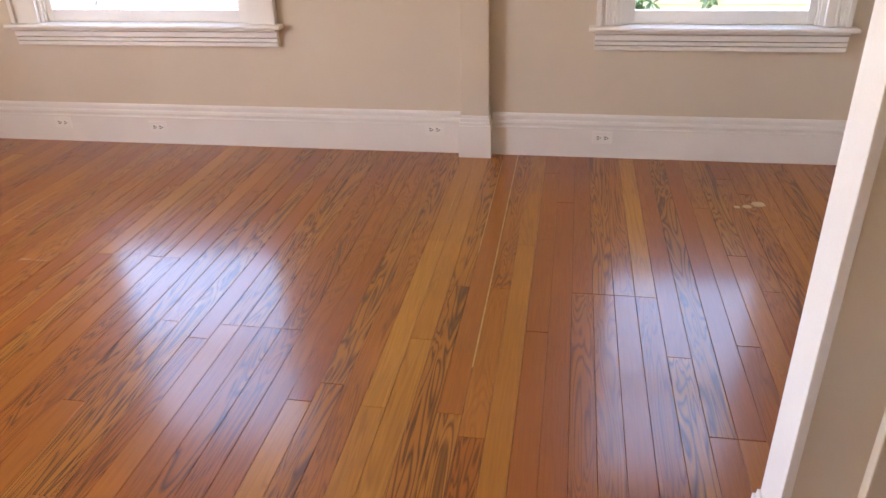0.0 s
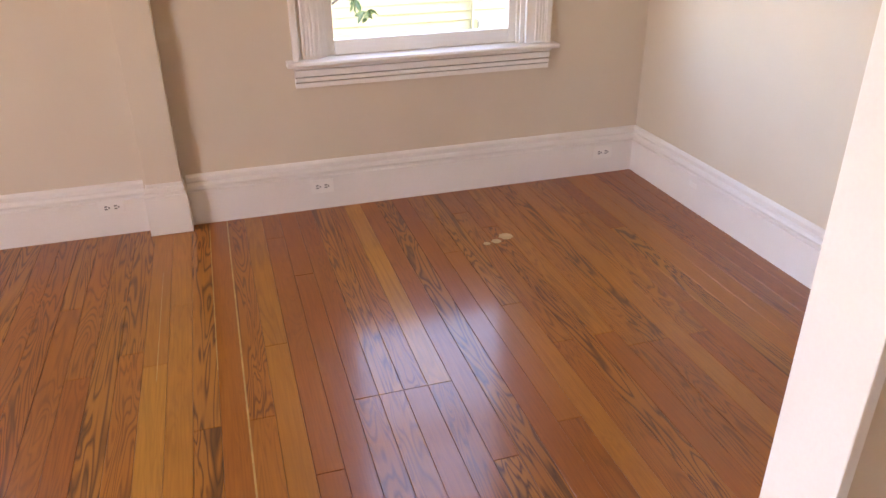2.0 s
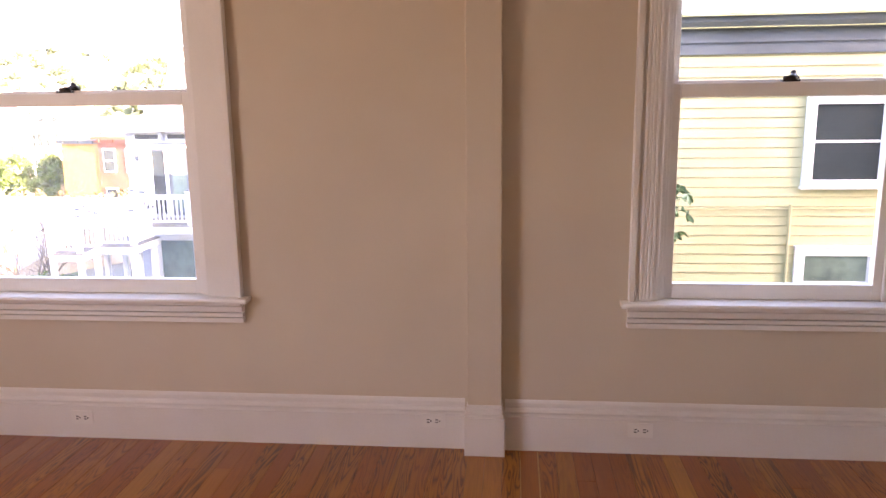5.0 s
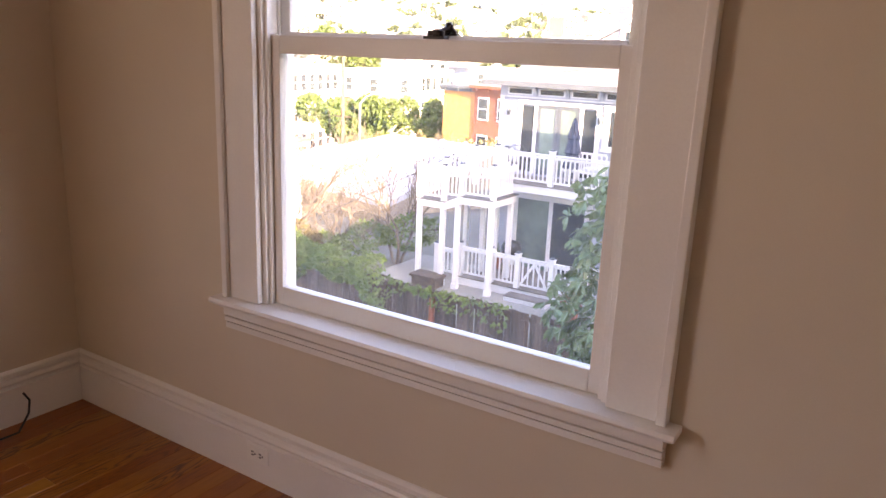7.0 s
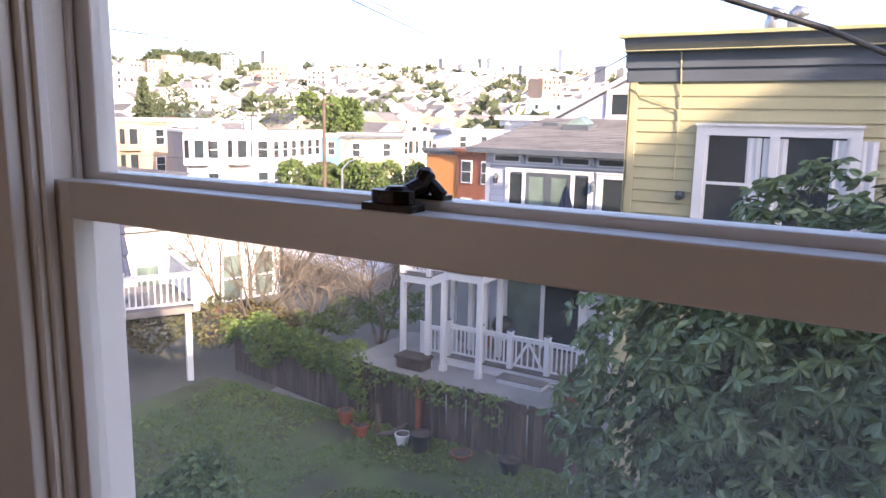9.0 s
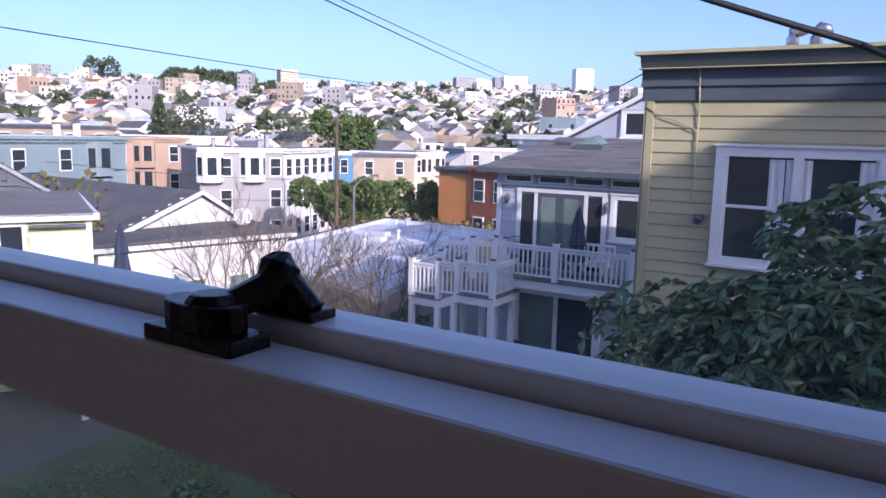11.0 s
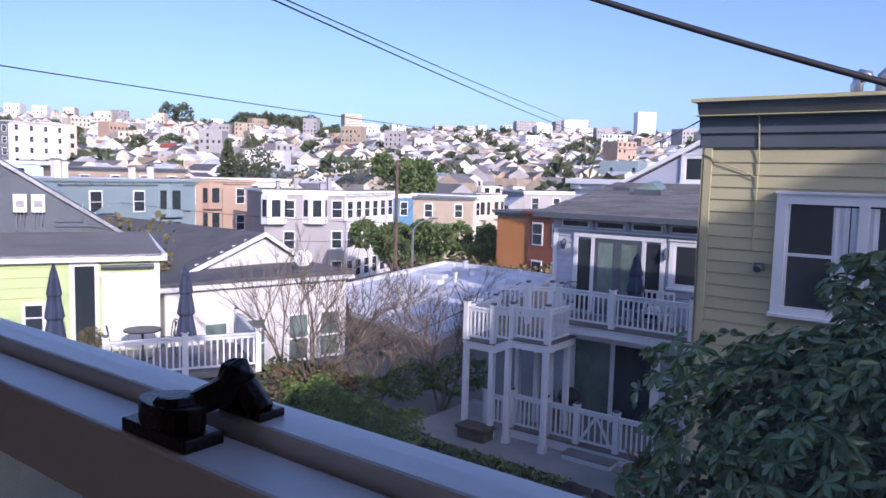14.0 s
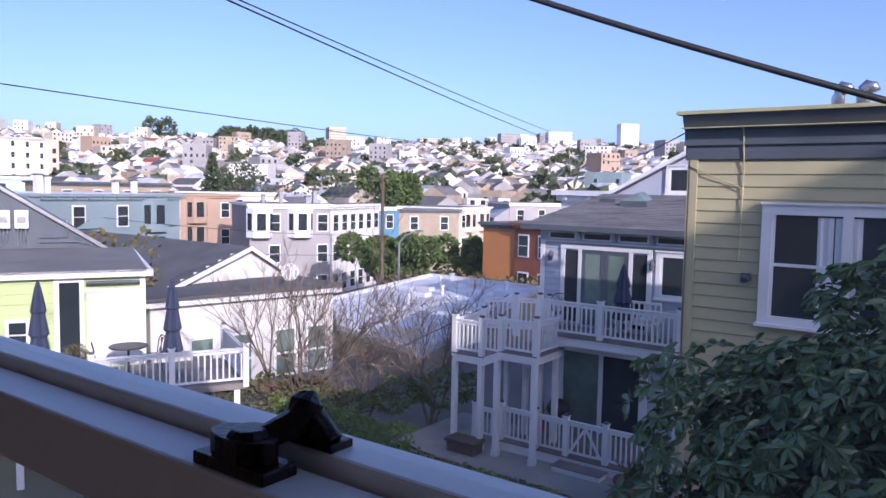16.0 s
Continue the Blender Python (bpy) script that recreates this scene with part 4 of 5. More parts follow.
Mesh(BLACKP).tube([(0, 0, 0.5), (0, 0, 0.62), (0, 0, 0.76), (0, 0, 0.9), (0, 0, 0.97)], [0.16, 0.28, 0.31, 0.24, 0.06], 14).put("bowl", gr, smooth=True)
for k in range(3):
    Mesh(BLACKP).tube([(0.15 * math.cos(k * 2.1), 0.15 * math.sin(k * 2.1), 0.55), (0.3 * math.cos(k * 2.1), 0.3 * math.sin(k * 2.1), 0)], 0.014, 5).put("leg", gr)
dw = Mesh(TWIG).tube([(0, 0, 0), (0.05, 0.02, 0.25), (0.0, 0.05, 0.6)], [0.07, 0.06, 0.03], 7).tube([(0.15, -0.1, 0.02), (0.45, -0.05, 0.12), (0.75, 0.05, 0.36)], [0.05, 0.06, 0.02], 7)
tagged(dw.put("driftwood", at=pose(-9.95, 10.75, GZ)), "pale weathered driftwood on the lawn", "driftwood")

# ---------- fence ----------
fe = tagged(empty("garden_fence", -10, 11.2, GZ), "dark weathered board fence behind the garden", "fence")
fpart = local(fe)
frng = random.Random(3)
FPTS = [(-15.2, 11.9), (-11.2, 11.25), (-5.6, 11.15)]
board = [Mesh(FENCE).box(-0.069, -0.011, 0, 0.069, 0.011, 1.18 + 0.02 * k).data("board") for k in range(4)]
for (xa, ya), (xb, yb) in zip(FPTS, FPTS[1:]):
    n = int(math.hypot(xb - xa, yb - ya) / 0.145)
    for k in range(n):
        t = (k + 0.5) / n
        ob = sub("board", fe, board[frng.randrange(4)])
        ob.matrix_parent_inverse = fe.matrix_world.inverted()
        ob.matrix_basis = pose(xa + (xb - xa) * t, ya + (yb - ya) * t, GZ - 0.05, frng.uniform(-1.5, 1.5), frng.uniform(-0.8, 0.8), math.degrees(math.atan2(yb - ya, xb - xa)))
    a, b = Vector((xa, ya + 0.04, GZ)), Vector((xb, yb + 0.04, GZ))
    for zz in (0.2, 0.95):
        fpart(Mesh(FENCE).prism([a + Vector((0, 0, zz)), a + Vector((0, 0.05, zz)), a + Vector((0, 0.05, zz + 0.09)), a + Vector((0, 0, zz + 0.09))], b - a), "fence_rail")
for px in (-9.15, -6.9):
    fpart(Mesh(TERRA if px < -8 else FENCE).box(px - 0.05, 11.08, GZ - 0.05, px + 0.05, 11.17, GZ + 1.0), "fence_post")


# ---------- foliage ----------
def leaves(pts, dirs, length, width, material, seed=0, fold=0.25, oblong=False):
    """Many small folded leaves: pts where they grow, dirs the way they point."""
    rng = np.random.default_rng(seed)
    p, d = np.asarray(pts, float), np.asarray(dirs, float)
    n = len(p)
    d = d / np.maximum(np.linalg.norm(d, axis=1, keepdims=True), 1e-6)
    r = rng.normal(size=(n, 3))
    s = np.cross(d, r)
    s /= np.maximum(np.linalg.norm(s, axis=1, keepdims=True), 1e-6)
    up = np.cross(s, d)
    up *= np.sign(up[:, 2:3] + 1e-9)
    s = np.cross(d, up)
    ln = length * rng.uniform(0.65, 1.2, (n, 1))
    wd = width * rng.uniform(0.7, 1.2, (n, 1))
    if oblong:
        a, c = p + d * ln * 0.38, p + d * ln * 0.74 - up * ln * 0.04
        v = np.stack([p, a + s * wd * 0.42 + up * wd * fold, c + s * wd * 0.46 + up * wd * fold * 0.8, p + d * ln - up * ln * 0.1, c - s * wd * 0.46 + up * wd * fold * 0.8, a - s * wd * 0.42 + up * wd * fold, a, c], 1).reshape(-1, 3)
        m = Mesh(material)
        m.v = v.tolist()
        m.f = [tuple(8 * i + q for q in f) for i in range(n) for f in ((0, 1, 6), (1, 2, 7, 6), (2, 3, 7), (0, 6, 5), (6, 7, 4, 5), (7, 3, 4))]
        m.m = [0] * len(m.f)
        return m
    mid = p + d * ln * 0.5
    v = np.stack([p, mid + s * wd / 2 + up * wd * fold, p + d * ln, mid - s * wd / 2 + up * wd * fold], 1).reshape(-1, 3)
    m = Mesh(material)
    m.v = v.tolist()
    m.f = [f for i in range(n) for f in ((4 * i, 4 * i + 1, 4 * i + 2), (4 * i, 4 * i + 2, 4 * i + 3))]
    m.m = [0] * len(m.f)
    return m


def raw(mesh, name, parent, inv=None):
    """Leaf meshes go in without turning their faces."""
    me = bpy.data.meshes.new(name)
    me.from_pydata(mesh.v, [], mesh.f)
    for x in mesh.mats:
        me.materials.append(x)
    me.polygons.foreach_set("material_index", mesh.m)
    ob = new(name, me)
    if parent:
        ob.parent = parent
        ob.matrix_parent_inverse = parent.matrix_world.inverted()
    return ob


# rhododendron before the window
rh = tagged(empty("rhododendron_tree", -1.6, 8.2, GZ), "dense dark green rhododendron with long leaves", "tree")
rng = np.random.default_rng(11)
C, R = np.array((-1.3, 8.1, -1.35)), np.array((3.68, 2.0, 2.98))
pts, dirs = [], []
tips = []
lumps = [(rng.normal(size=3), rng.uniform(0.75, 1.1)) for _ in range(42)]
lumps = [(a / np.linalg.norm(a), s) for a, s in lumps]
while len(tips) < 5000:
    u = rng.normal(size=3)
    u /= np.linalg.norm(u)
    best = max(lumps, key=lambda q: float(u @ q[0]))
    k = best[1] * (0.72 + 0.28 * min(1.0, max(0.0, (float(u @ best[0]) - 0.75) * 4))) * (1.0 - 0.45 * rng.random() ** 1.5)
    q = C + R * u * k
    if q[2] < GZ + 0.25:
        continue
    tips.append((q, u))
# a sprig that reaches past the crown
for _ in range(11):
    u = rng.normal(size=3)
    u /= np.linalg.norm(u)
    tips.append((np.array((2.59, 8.0, 0.09)) + u * np.array((0.16, 0.3, 0.42)), u))
for q, u in tips:
    up = u * 0.7 + np.array((0, 0, 0.5)) + rng.normal(size=3) * 0.25
    up /= np.linalg.norm(up)
    a = np.cross(up, (0.3, 0.7, 0.2))
    a /= np.linalg.norm(a)
    b = np.cross(up, a)
    for j in range(8):
        w = 2 * math.pi * (j + rng.random() * 0.5) / 8
        d = (a * math.cos(w) + b * math.sin(w)) + up * rng.uniform(-0.1, 0.5) + np.array((0, 0, -0.5))
        pts.append(q)
        dirs.append(d)
tagged(raw(leaves(pts, dirs, 0.2, 0.072, LEAF, 2, 0.18, True), "foliage", rh), kind="stuff")
tr = Mesh(BARK)
for k in range(5):
    a = k * 1.3
    e = Vector((-1.4 + 1.9 * math.cos(a), 8.1 + 0.9 * math.sin(a), -1.0 + 0.5 * math.sin(a * 2)))
    tr.tube([(-1.6 + 0.1 * math.cos(a), 8.2 + 0.1 * math.sin(a), GZ - 0.05), (-1.5 + 0.5 * math.cos(a), 8.15 + 0.4 * math.sin(a), -3.2), tuple(e)], [0.1, 0.07, 0.02], 8)
tr.tube([(0.4, 8.1, -1.2), (1.6, 8.05, -0.5), (2.59, 8.0, 0.09)], [0.03, 0.022, 0.012], 6)
local(rh)(tr, "trunk", smooth=True)


def ivy_bank(name, label, path, top, n, spread, seed, material=IVY, size=0.11, drop=0.9, cat="ivy"):
    """Leaves heaped along a line and hanging from it."""
    r = np.random.default_rng(seed)
    path = np.asarray(path, float)
    k = r.uniform(0, len(path) - 1.001, n)
    i = k.astype(int)
    f = (k - i)[:, None]
    base = path[i] * (1 - f) + path[i + 1] * f
    lump = 0.6 + 0.4 * np.sin(base[:, :1] * 3.1) * np.cos(base[:, 1:2] * 2.3 + base[:, :1])
    ang = r.uniform(0, 2 * math.pi, n)
    rad = np.sqrt(r.random(n)) * 0.4 + 0.6
    off = np.stack([np.cos(ang) * 0.3 * spread, -np.abs(np.cos(ang)) * spread * rad, np.where(np.sin(ang) > 0, np.sin(ang) * top, np.sin(ang) * drop) * rad], 1) * lump
    p = base + off
    d = np.stack([r.normal(size=n) * 0.7, -np.abs(r.normal(size=n)) - 0.2, r.normal(size=n) * 0.6], 1)
    root = tagged(empty(name, *path[0]), label, cat)
    tagged(raw(leaves(p, d, size, size * 0.85, material, seed), "foliage", root), kind="stuff")
    stem = Mesh(BARK)
    for a, b in zip(path, path[1:]):
        stem.tube([tuple(a), tuple((a + b) / 2 + np.array((0, -0.05, 0.05))), tuple(b)], 0.025, 5)
    local(root)(stem, "stems")
    return root


ivy_bank("ivy_hedge", "green ivy heaped over the garden fence", [(-15.2, 11.8, -3.35), (-13.5, 11.55, -3.2), (-12, 11.35, -3.2), (-10.4, 11.2, -3.3)], 0.55, 4200, 0.55, 4)
ivy_bank("ivy_strand", "thin ivy trailing along the fence top", [(-10.4, 11.15, -3.34), (-8.8, 11.12, -3.36), (-7.2, 11.1, -3.36)], 0.14, 420, 0.2, 5, drop=0.55)
ivy_bank("garden_shrub", "olive and yellow shrubs beyond the fence", [(-17.0, 9.0, -3.3), (-16.2, 10.6, -3.2), (-15.0, 12.3, -3.1), (-13.6, 12.6, -3.3)], 0.8, 3000, 1.0, 6, OLIVE, 0.13, 1.2, "shrub")
ivy_bank("garden_bush", "dense green bush in the garden corner", [(-9.6, 5.6, -3.4), (-8.6, 5.8, -3.3), (-7.8, 5.2, -3.5)], 1.1, 3600, 1.3, 7, LEAF, 0.12, 1.2, "bush")
ivy_bank("patio_hedge", "dark green hedge beside the patio", [(-15.2, 14.2, -3.9), (-14.0, 15.8, -3.7), (-12.8, 17.2, -3.6)], 0.8, 2200, 0.8, 8, IVY, 0.12, 0.8, "hedge")

# clover and grass tufts on the lawn
r = np.random.default_rng(9)
n = 15000
q = np.stack([r.uniform(-14.5, -3.5, n), 11.1 - 9.5 * r.random(n) ** 1.4, np.full(n, GZ - 0.005)], 1)
keep = np.array([noise.noise((a * 0.7, b * 0.7, 3)) > -0.25 for a, b, _ in q])
q = q[keep]
q[:, 2] += r.uniform(0, 0.05, len(q))
tagged(raw(leaves(q, np.stack([r.normal(size=len(q)), r.normal(size=len(q)), np.full(len(q), 0.5)], 1), 0.085, 0.06, IVY, 9), "lawn_clover", None), "low clover and weeds over the lawn", "ground cover", kind="stuff")


def bare_tree(x, y, z, h, spread, seed, label):
    """A leafless tree: forking, tapering limbs."""
    rr = random.Random(seed)
    root = tagged(empty("bare_tree", x, y, z), label, "tree")
    m = Mesh(TWIG)

    def grow(p, d, ln, rad, depth):
        mid = p + d * ln * 0.5 + Vector((rr.gauss(0, 1), rr.gauss(0, 1), rr.gauss(0, 1))) * ln * 0.05
        e = p + d * ln
        m.tube([p, mid, e], [rad, rad * 0.85, rad * 0.68], 5 if depth > 2 else 3, caps=False)
        if depth == 0:
            return
        for _ in range(3 if depth > 1 else 3):
            nd = (d + Vector((rr.gauss(0, spread), rr.gauss(0, spread), rr.gauss(0.12, spread * 0.6)))).normalized()
            grow(e if rr.random() < 0.6 else mid, nd, ln * rr.uniform(0.6, 0.85), max(rad * 0.6, 0.006), depth - 1)
    for k in range(4):
        a = k * 1.6 + rr.random()
        grow(Vector((0.1 * math.cos(a), 0.1 * math.sin(a), 0)), Vector((0.4 * math.cos(a), 0.4 * math.sin(a), 1)).normalized(), h * 0.3, 0.05, 5)
    m.put("limbs", root)
    return root


bare_tree(-15.3, 12.6, -4.7, 6.2, 0.36, 1, "leafless spreading tree with pale branches")
bare_tree(-13.6, 15.9, -4.6, 4.6, 0.38, 2, "small leafless tree beside the patio")
bare_tree(-15.4, 14.9, -4.9, 4.0, 0.5, 4, "low leafless tangled tree")

# ---------- the green house and its deck ----------
gd = math.degrees(math.atan2(10.7 - 7.45, -18.9 + 20.6))
gh = tagged(empty("green_house", -22.45, 3.9, -5.3, gd), "lime green house with grey roof and white doors", "house")
GL = 7.52


def gp(mesh, n, **k):
    return mesh.put(n, gh, **k)


gp(Mesh(GREENH).box(0, 0.01, 0, GL, 7, 5.0), "wall")
for k in range(20):
    gp(Mesh(GREENH).prism([(0, -0.02, k * 0.25 + 0.01), (0, 0.0, k * 0.25 + 0.25), (0, 0.012, k * 0.25 + 0.25), (0, 0.012, k * 0.25)], (GL - 0.1, 0, 0)), "siding_board")
gp(Mesh(WHITE).box(GL - 0.12, -0.04, 0, GL + 0.02, 0.06, 5.0).box(-0.2, -0.2, 4.88, GL + 0.2, -0.14, 5.06).box(GL + 0.1, -0.2, 4.88, GL + 0.2, 7, 5.04), "trim_boards")
gp(Mesh(ASPH).prism([(-0.2, -0.2, 5.0), (-0.2, 5.2, 5.1), (-0.2, 5.2, 5.22), (-0.2, -0.2, 5.07)], (GL + 0.25, 0, 0)), "roof")
gp(Mesh(WHITE).box(5.43, -0.05, 2.6, 5.55, 0, 4.88).box(6.0, -0.05, 2.6, 6.1, 0, 4.88).box(5.55, -0.05, 4.76, 6.0, 0, 4.88), "door_frame")
gp(Mesh(DGLASS).box(5.55, -0.03, 2.6, 6.0, -0.005, 4.76), "door_pane")
gp(Mesh(WHITE).box(6.16, -0.05, 2.6, 6.76, -0.01, 4.5).box(6.78, -0.06, 2.6, 7.38, -0.01, 4.5).box(6.12, -0.07, 4.5, 7.42, 0, 4.58), "sliding_door")
gp(Mesh(SLATE).tube([(6.15, -0.14, 4.74), (7.4, -0.14, 4.74)], 0.055, 8).tube([(5.4, -0.05, 4.95), (6.2, -0.05, 4.9), (6.6, -0.05, 5.0), (7.3, -0.05, 4.98)], 0.012, 5), "awning_roll")
gp(Mesh(WHITE, DGLASS).box(4.38, -0.05, 3.14, 4.9, 0, 3.9).box(4.46, -0.06, 3.22, 4.82, -0.02, 3.5, 1).box(4.46, -0.06, 3.54, 4.82, -0.02, 3.82, 1), "small_window")
# dark gabled side behind with water heaters
gp(Mesh(SLATE).prism([(-3, 5.2, 5.0), (6.7, 5.2, 5.0), (6.7, 5.2, 5.2), (2.2, 5.2, 8.14), (-3, 5.2, 8.14)], (0, 3, 0)), "upper_gable")
gp(Mesh(METAL).prism([(6.85, 5.08, 5.1), (6.85, 5.08, 5.22), (2.2, 5.08, 8.26), (2.2, 5.08, 8.14)], (0, 0.14, 0)), "gable_edge")
for k in (3.83, 4.31):
    gp(Mesh(WHITE, METAL).box(k, 5.0, 5.84, k + 0.36, 5.2, 6.38).box(k + 0.06, 4.98, 6.0, k + 0.3, 5.01, 6.2, 1).tube([(k + 0.08, 5.1, 5.84), (k + 0.08, 5.1, 5.3)], 0.018, 5, 1).tube([(k + 0.18, 5.1, 5.84), (k + 0.18, 5.1, 5.45)], 0.014, 5, 1).tube([(k + 0.28, 5.1, 5.84), (k + 0.28, 5.1, 5.5), (k + 0.28, 5.16, 5.4)], 0.018, 5, 1), "water_heater")
gp(Mesh(METAL).tube([(4.95, 5.15, 5.4), (6.0, 5.15, 5.4), (6.4, 5.15, 5.3)], 0.02, 5).tube([(4.95, 5.15, 5.55), (5.7, 5.15, 5.55), (5.7, 5.15, 6.1)], 0.02, 5), "conduit")
# its deck
gdk = tagged(empty("green_house_deck", -22.45, 3.9, -5.3, gd), "raised wooden deck with white balusters", "deck")
dkp = lambda mesh, n, **k: mesh.put(n, gdk, **k)
dkp(Mesh(DECKW).box(4.6, -2.9, 2.42, GL + 2.0, -0.06, 2.56), "deck_floor")
railing(dkp, (6.2, -2.85), (GL + 2.0, -2.85), 2.56, 0.85, step=0.14, posts=(0, 0.5, 1))
railing(dkp, (GL + 1.95, -2.85), (GL + 1.95, -0.2), 2.56, 0.85, step=0.14, posts=(1,))
for k in (4.8, 7.0, GL + 1.8):
    dkp(Mesh(WHITE).box(k - 0.07, -2.85, 0, k + 0.07, -2.7, 2.42), "deck_post")
ca, sa = math.cos(radians(gd)), math.sin(radians(gd))


def on_green(u, v, z=2.56):
    return -22.45 + u * ca - v * sa, 3.9 + u * sa + v * ca, -5.3 + z


closed_umbrella(*on_green(5.15, -1.4), 2.4, "closed navy canvas umbrella on the wooden deck")
closed_umbrella(*on_green(8.02, -1.6), 2.35, "closed navy canvas umbrella beside the metal table")
for u, v, a in ((6.5, -1.3, gd + 90), (7.6, -1.0, gd - 80)):
    wire_chair(*on_green(u, v), a, "black wrought metal chair on the wooden deck", "deck chairs")
tb = tagged(empty("metal_table", *on_green(7.05, -1.1)), "round black metal table on the wooden deck", "table")
Mesh(BLACKP).tube([(0, 0, 0.7), (0, 0, 0.73)], 0.45, 18).put("top", tb)
Mesh(BLACKP).tube([(0, 0, 0), (0, 0, 0.04), (0, 0, 0.06), (0, 0, 0.7)], [0.25, 0.25, 0.03, 0.03], 8).put("pedestal", tb)

bx, by, bz = on_green(5.89, -0.9)
bw = tagged(empty("boxwood_pot", bx, by, bz), "round clipped boxwood in a grey pot on the deck", "potted plant")
Mesh(CONC).tube([(0, 0, 0), (0, 0, 0.3)], [0.17, 0.22], 12).tube([(0, 0, 0.3), (0, 0, 0.34)], 0.24, 12).put("pot", bw)
bg = np.random.default_rng(41)
bu = bg.normal(size=(700, 3))
bu /= np.linalg.norm(bu, axis=1, keepdims=True)
tagged(raw(leaves(np.array((bx, by, bz + 0.52)) + bu * 0.26 * bg.uniform(0.75, 1.05, (700, 1)), bu + bg.normal(size=(700, 3)) * 0.6, 0.06, 0.045, OLIVE, 41), "foliage", bw), kind="stuff")
ivy_bank("red_shrub", "reddish leafed shrub under the bare tree", [(-17.8, 13.2, -4.0), (-17.2, 13.8, -3.8), (-16.6, 14.3, -4.0)], 0.45, 700, 0.45, 43, REDLEAF, 0.1, 0.7, "shrub")

# ---------- white gabled house ----------
wh = tagged(empty("white_gabled_house", -21.2, 19.7, -6), "white clapboard house with a dark gable roof", "house")
wp = local(wh)
F0, F1 = Vector((-22.75, 13.1, 0)), Vector((-21.2, 19.75, 0))
fd = (F1 - F0).normalized()
fn = Vector((fd.y, -fd.x, 0))


def quad_block(mesh, a, b, depth, z0, z1, m=0):
    n = Vector((-(b - a).y, (b - a).x, 0)).normalized() * depth
    mesh.prism([(a.x, a.y, z0), (b.x, b.y, z0), (b.x, b.y, z1), (a.x, a.y, z1)], n, m)


m = Mesh(WSTUC)
quad_block(m, F0, F1, 3.2, -6.2, -1.85)
wp(m, "wall")
k = -6.1
while k < -2.2:
    mm = Mesh(WSTUC)
    a, b = F0 + fn * 0.025, F1 + fn * 0.025
    mm.prism([(a.x, a.y, k), (b.x, b.y, k), (b.x - fn.x * 0.02, b.y - fn.y * 0.02, k + 0.2), (a.x - fn.x * 0.02, a.y - fn.y * 0.02, k + 0.2)], -fn * 0.03)
    wp(mm, "siding_board")
    k += 0.2
m = Mesh(WHITE, ROOFD)
a, b = F0 + fn * 0.25 - fd * 0.3, F1 + fn * 0.25 + fd * 0.25
quad_block(m, a, b, 3.4, -1.98, -1.8)
quad_block(m, a + fn * 0.06, b + fn * 0.06, 3.5, -1.8, -1.68, 1)
wp(m, "eave")
m = Mesh(WSTUC, ROOFD, WHITE)
gx = -24.75
m.prism([(gx, 12.6, -2.7), (gx, 22.3, -2.7), (gx, 18.6, -0.55)], (-13, 0.6, 0), 0)
m.prism([(gx + 0.25, 12.2, -2.75), (gx + 0.25, 18.6, -0.42), (gx + 0.25, 18.6, -0.55), (gx + 0.25, 12.2, -2.88)], (-13.5, 0.6, 0), 1)
m.prism([(gx + 0.25, 22.6, -2.75), (gx + 0.25, 18.6, -0.42), (gx + 0.25, 18.6, -0.55), (gx + 0.25, 22.6, -2.88)], (-13.5, 0.6, 0), 1)
m.prism([(gx + 0.3, 12.2, -2.9), (gx + 0.3, 18.6, -0.57), (gx + 0.3, 18.6, -0.4), (gx + 0.3, 12.2, -2.73)], (-0.05, 0, 0), 2)
m.prism([(gx + 0.3, 22.6, -2.9), (gx + 0.3, 18.6, -0.57), (gx + 0.3, 18.6, -0.4), (gx + 0.3, 22.6, -2.73)], (-0.05, 0, 0), 2)
wp(m, "gable_roof")
for k in range(10):
    zz = -2.65 + k * 0.2
    f = (zz + 2.7) / 2.15
    wp(Mesh(WSTUC).box(gx, 12.7 + 5.9 * f, zz, gx + 0.03, 22.2 - 3.6 * f, zz + 0.19), "siding_board")
for s in (1.2, 2.6, 4.3, 5.6):
    c = F0 + fd * s + fn * 0.03
    mm = Mesh(WHITE, GGLASS)
    quad_block(mm, c, c + fd * 0.95, -0.06, -4.9, -3.1, 0)
    quad_block(mm, c + fd * 0.12 + fn * 0.04, c + fd * 0.83 + fn * 0.04, -0.04, -4.0, -3.2, 1)
    quad_block(mm, c + fd * 0.12 + fn * 0.04, c + fd * 0.83 + fn * 0.04, -0.04, -4.8, -4.08, 1)
    wp(mm, "window_unit")
ds = Mesh(WHITE, METAL).tube([(0, 0, 0), (0.06, -0.06, 0.02), (0.1, -0.1, 0.03)], [0.02, 0.24, 0.33], 16).tube([(0, 0, -0.5), (0, 0, 0)], 0.025, 6, 1)
tagged(ds.put("satellite_dish", at=pose(-22.3, 18.6, -1.25)), "round white satellite dish on the roof edge", "satellite dish")

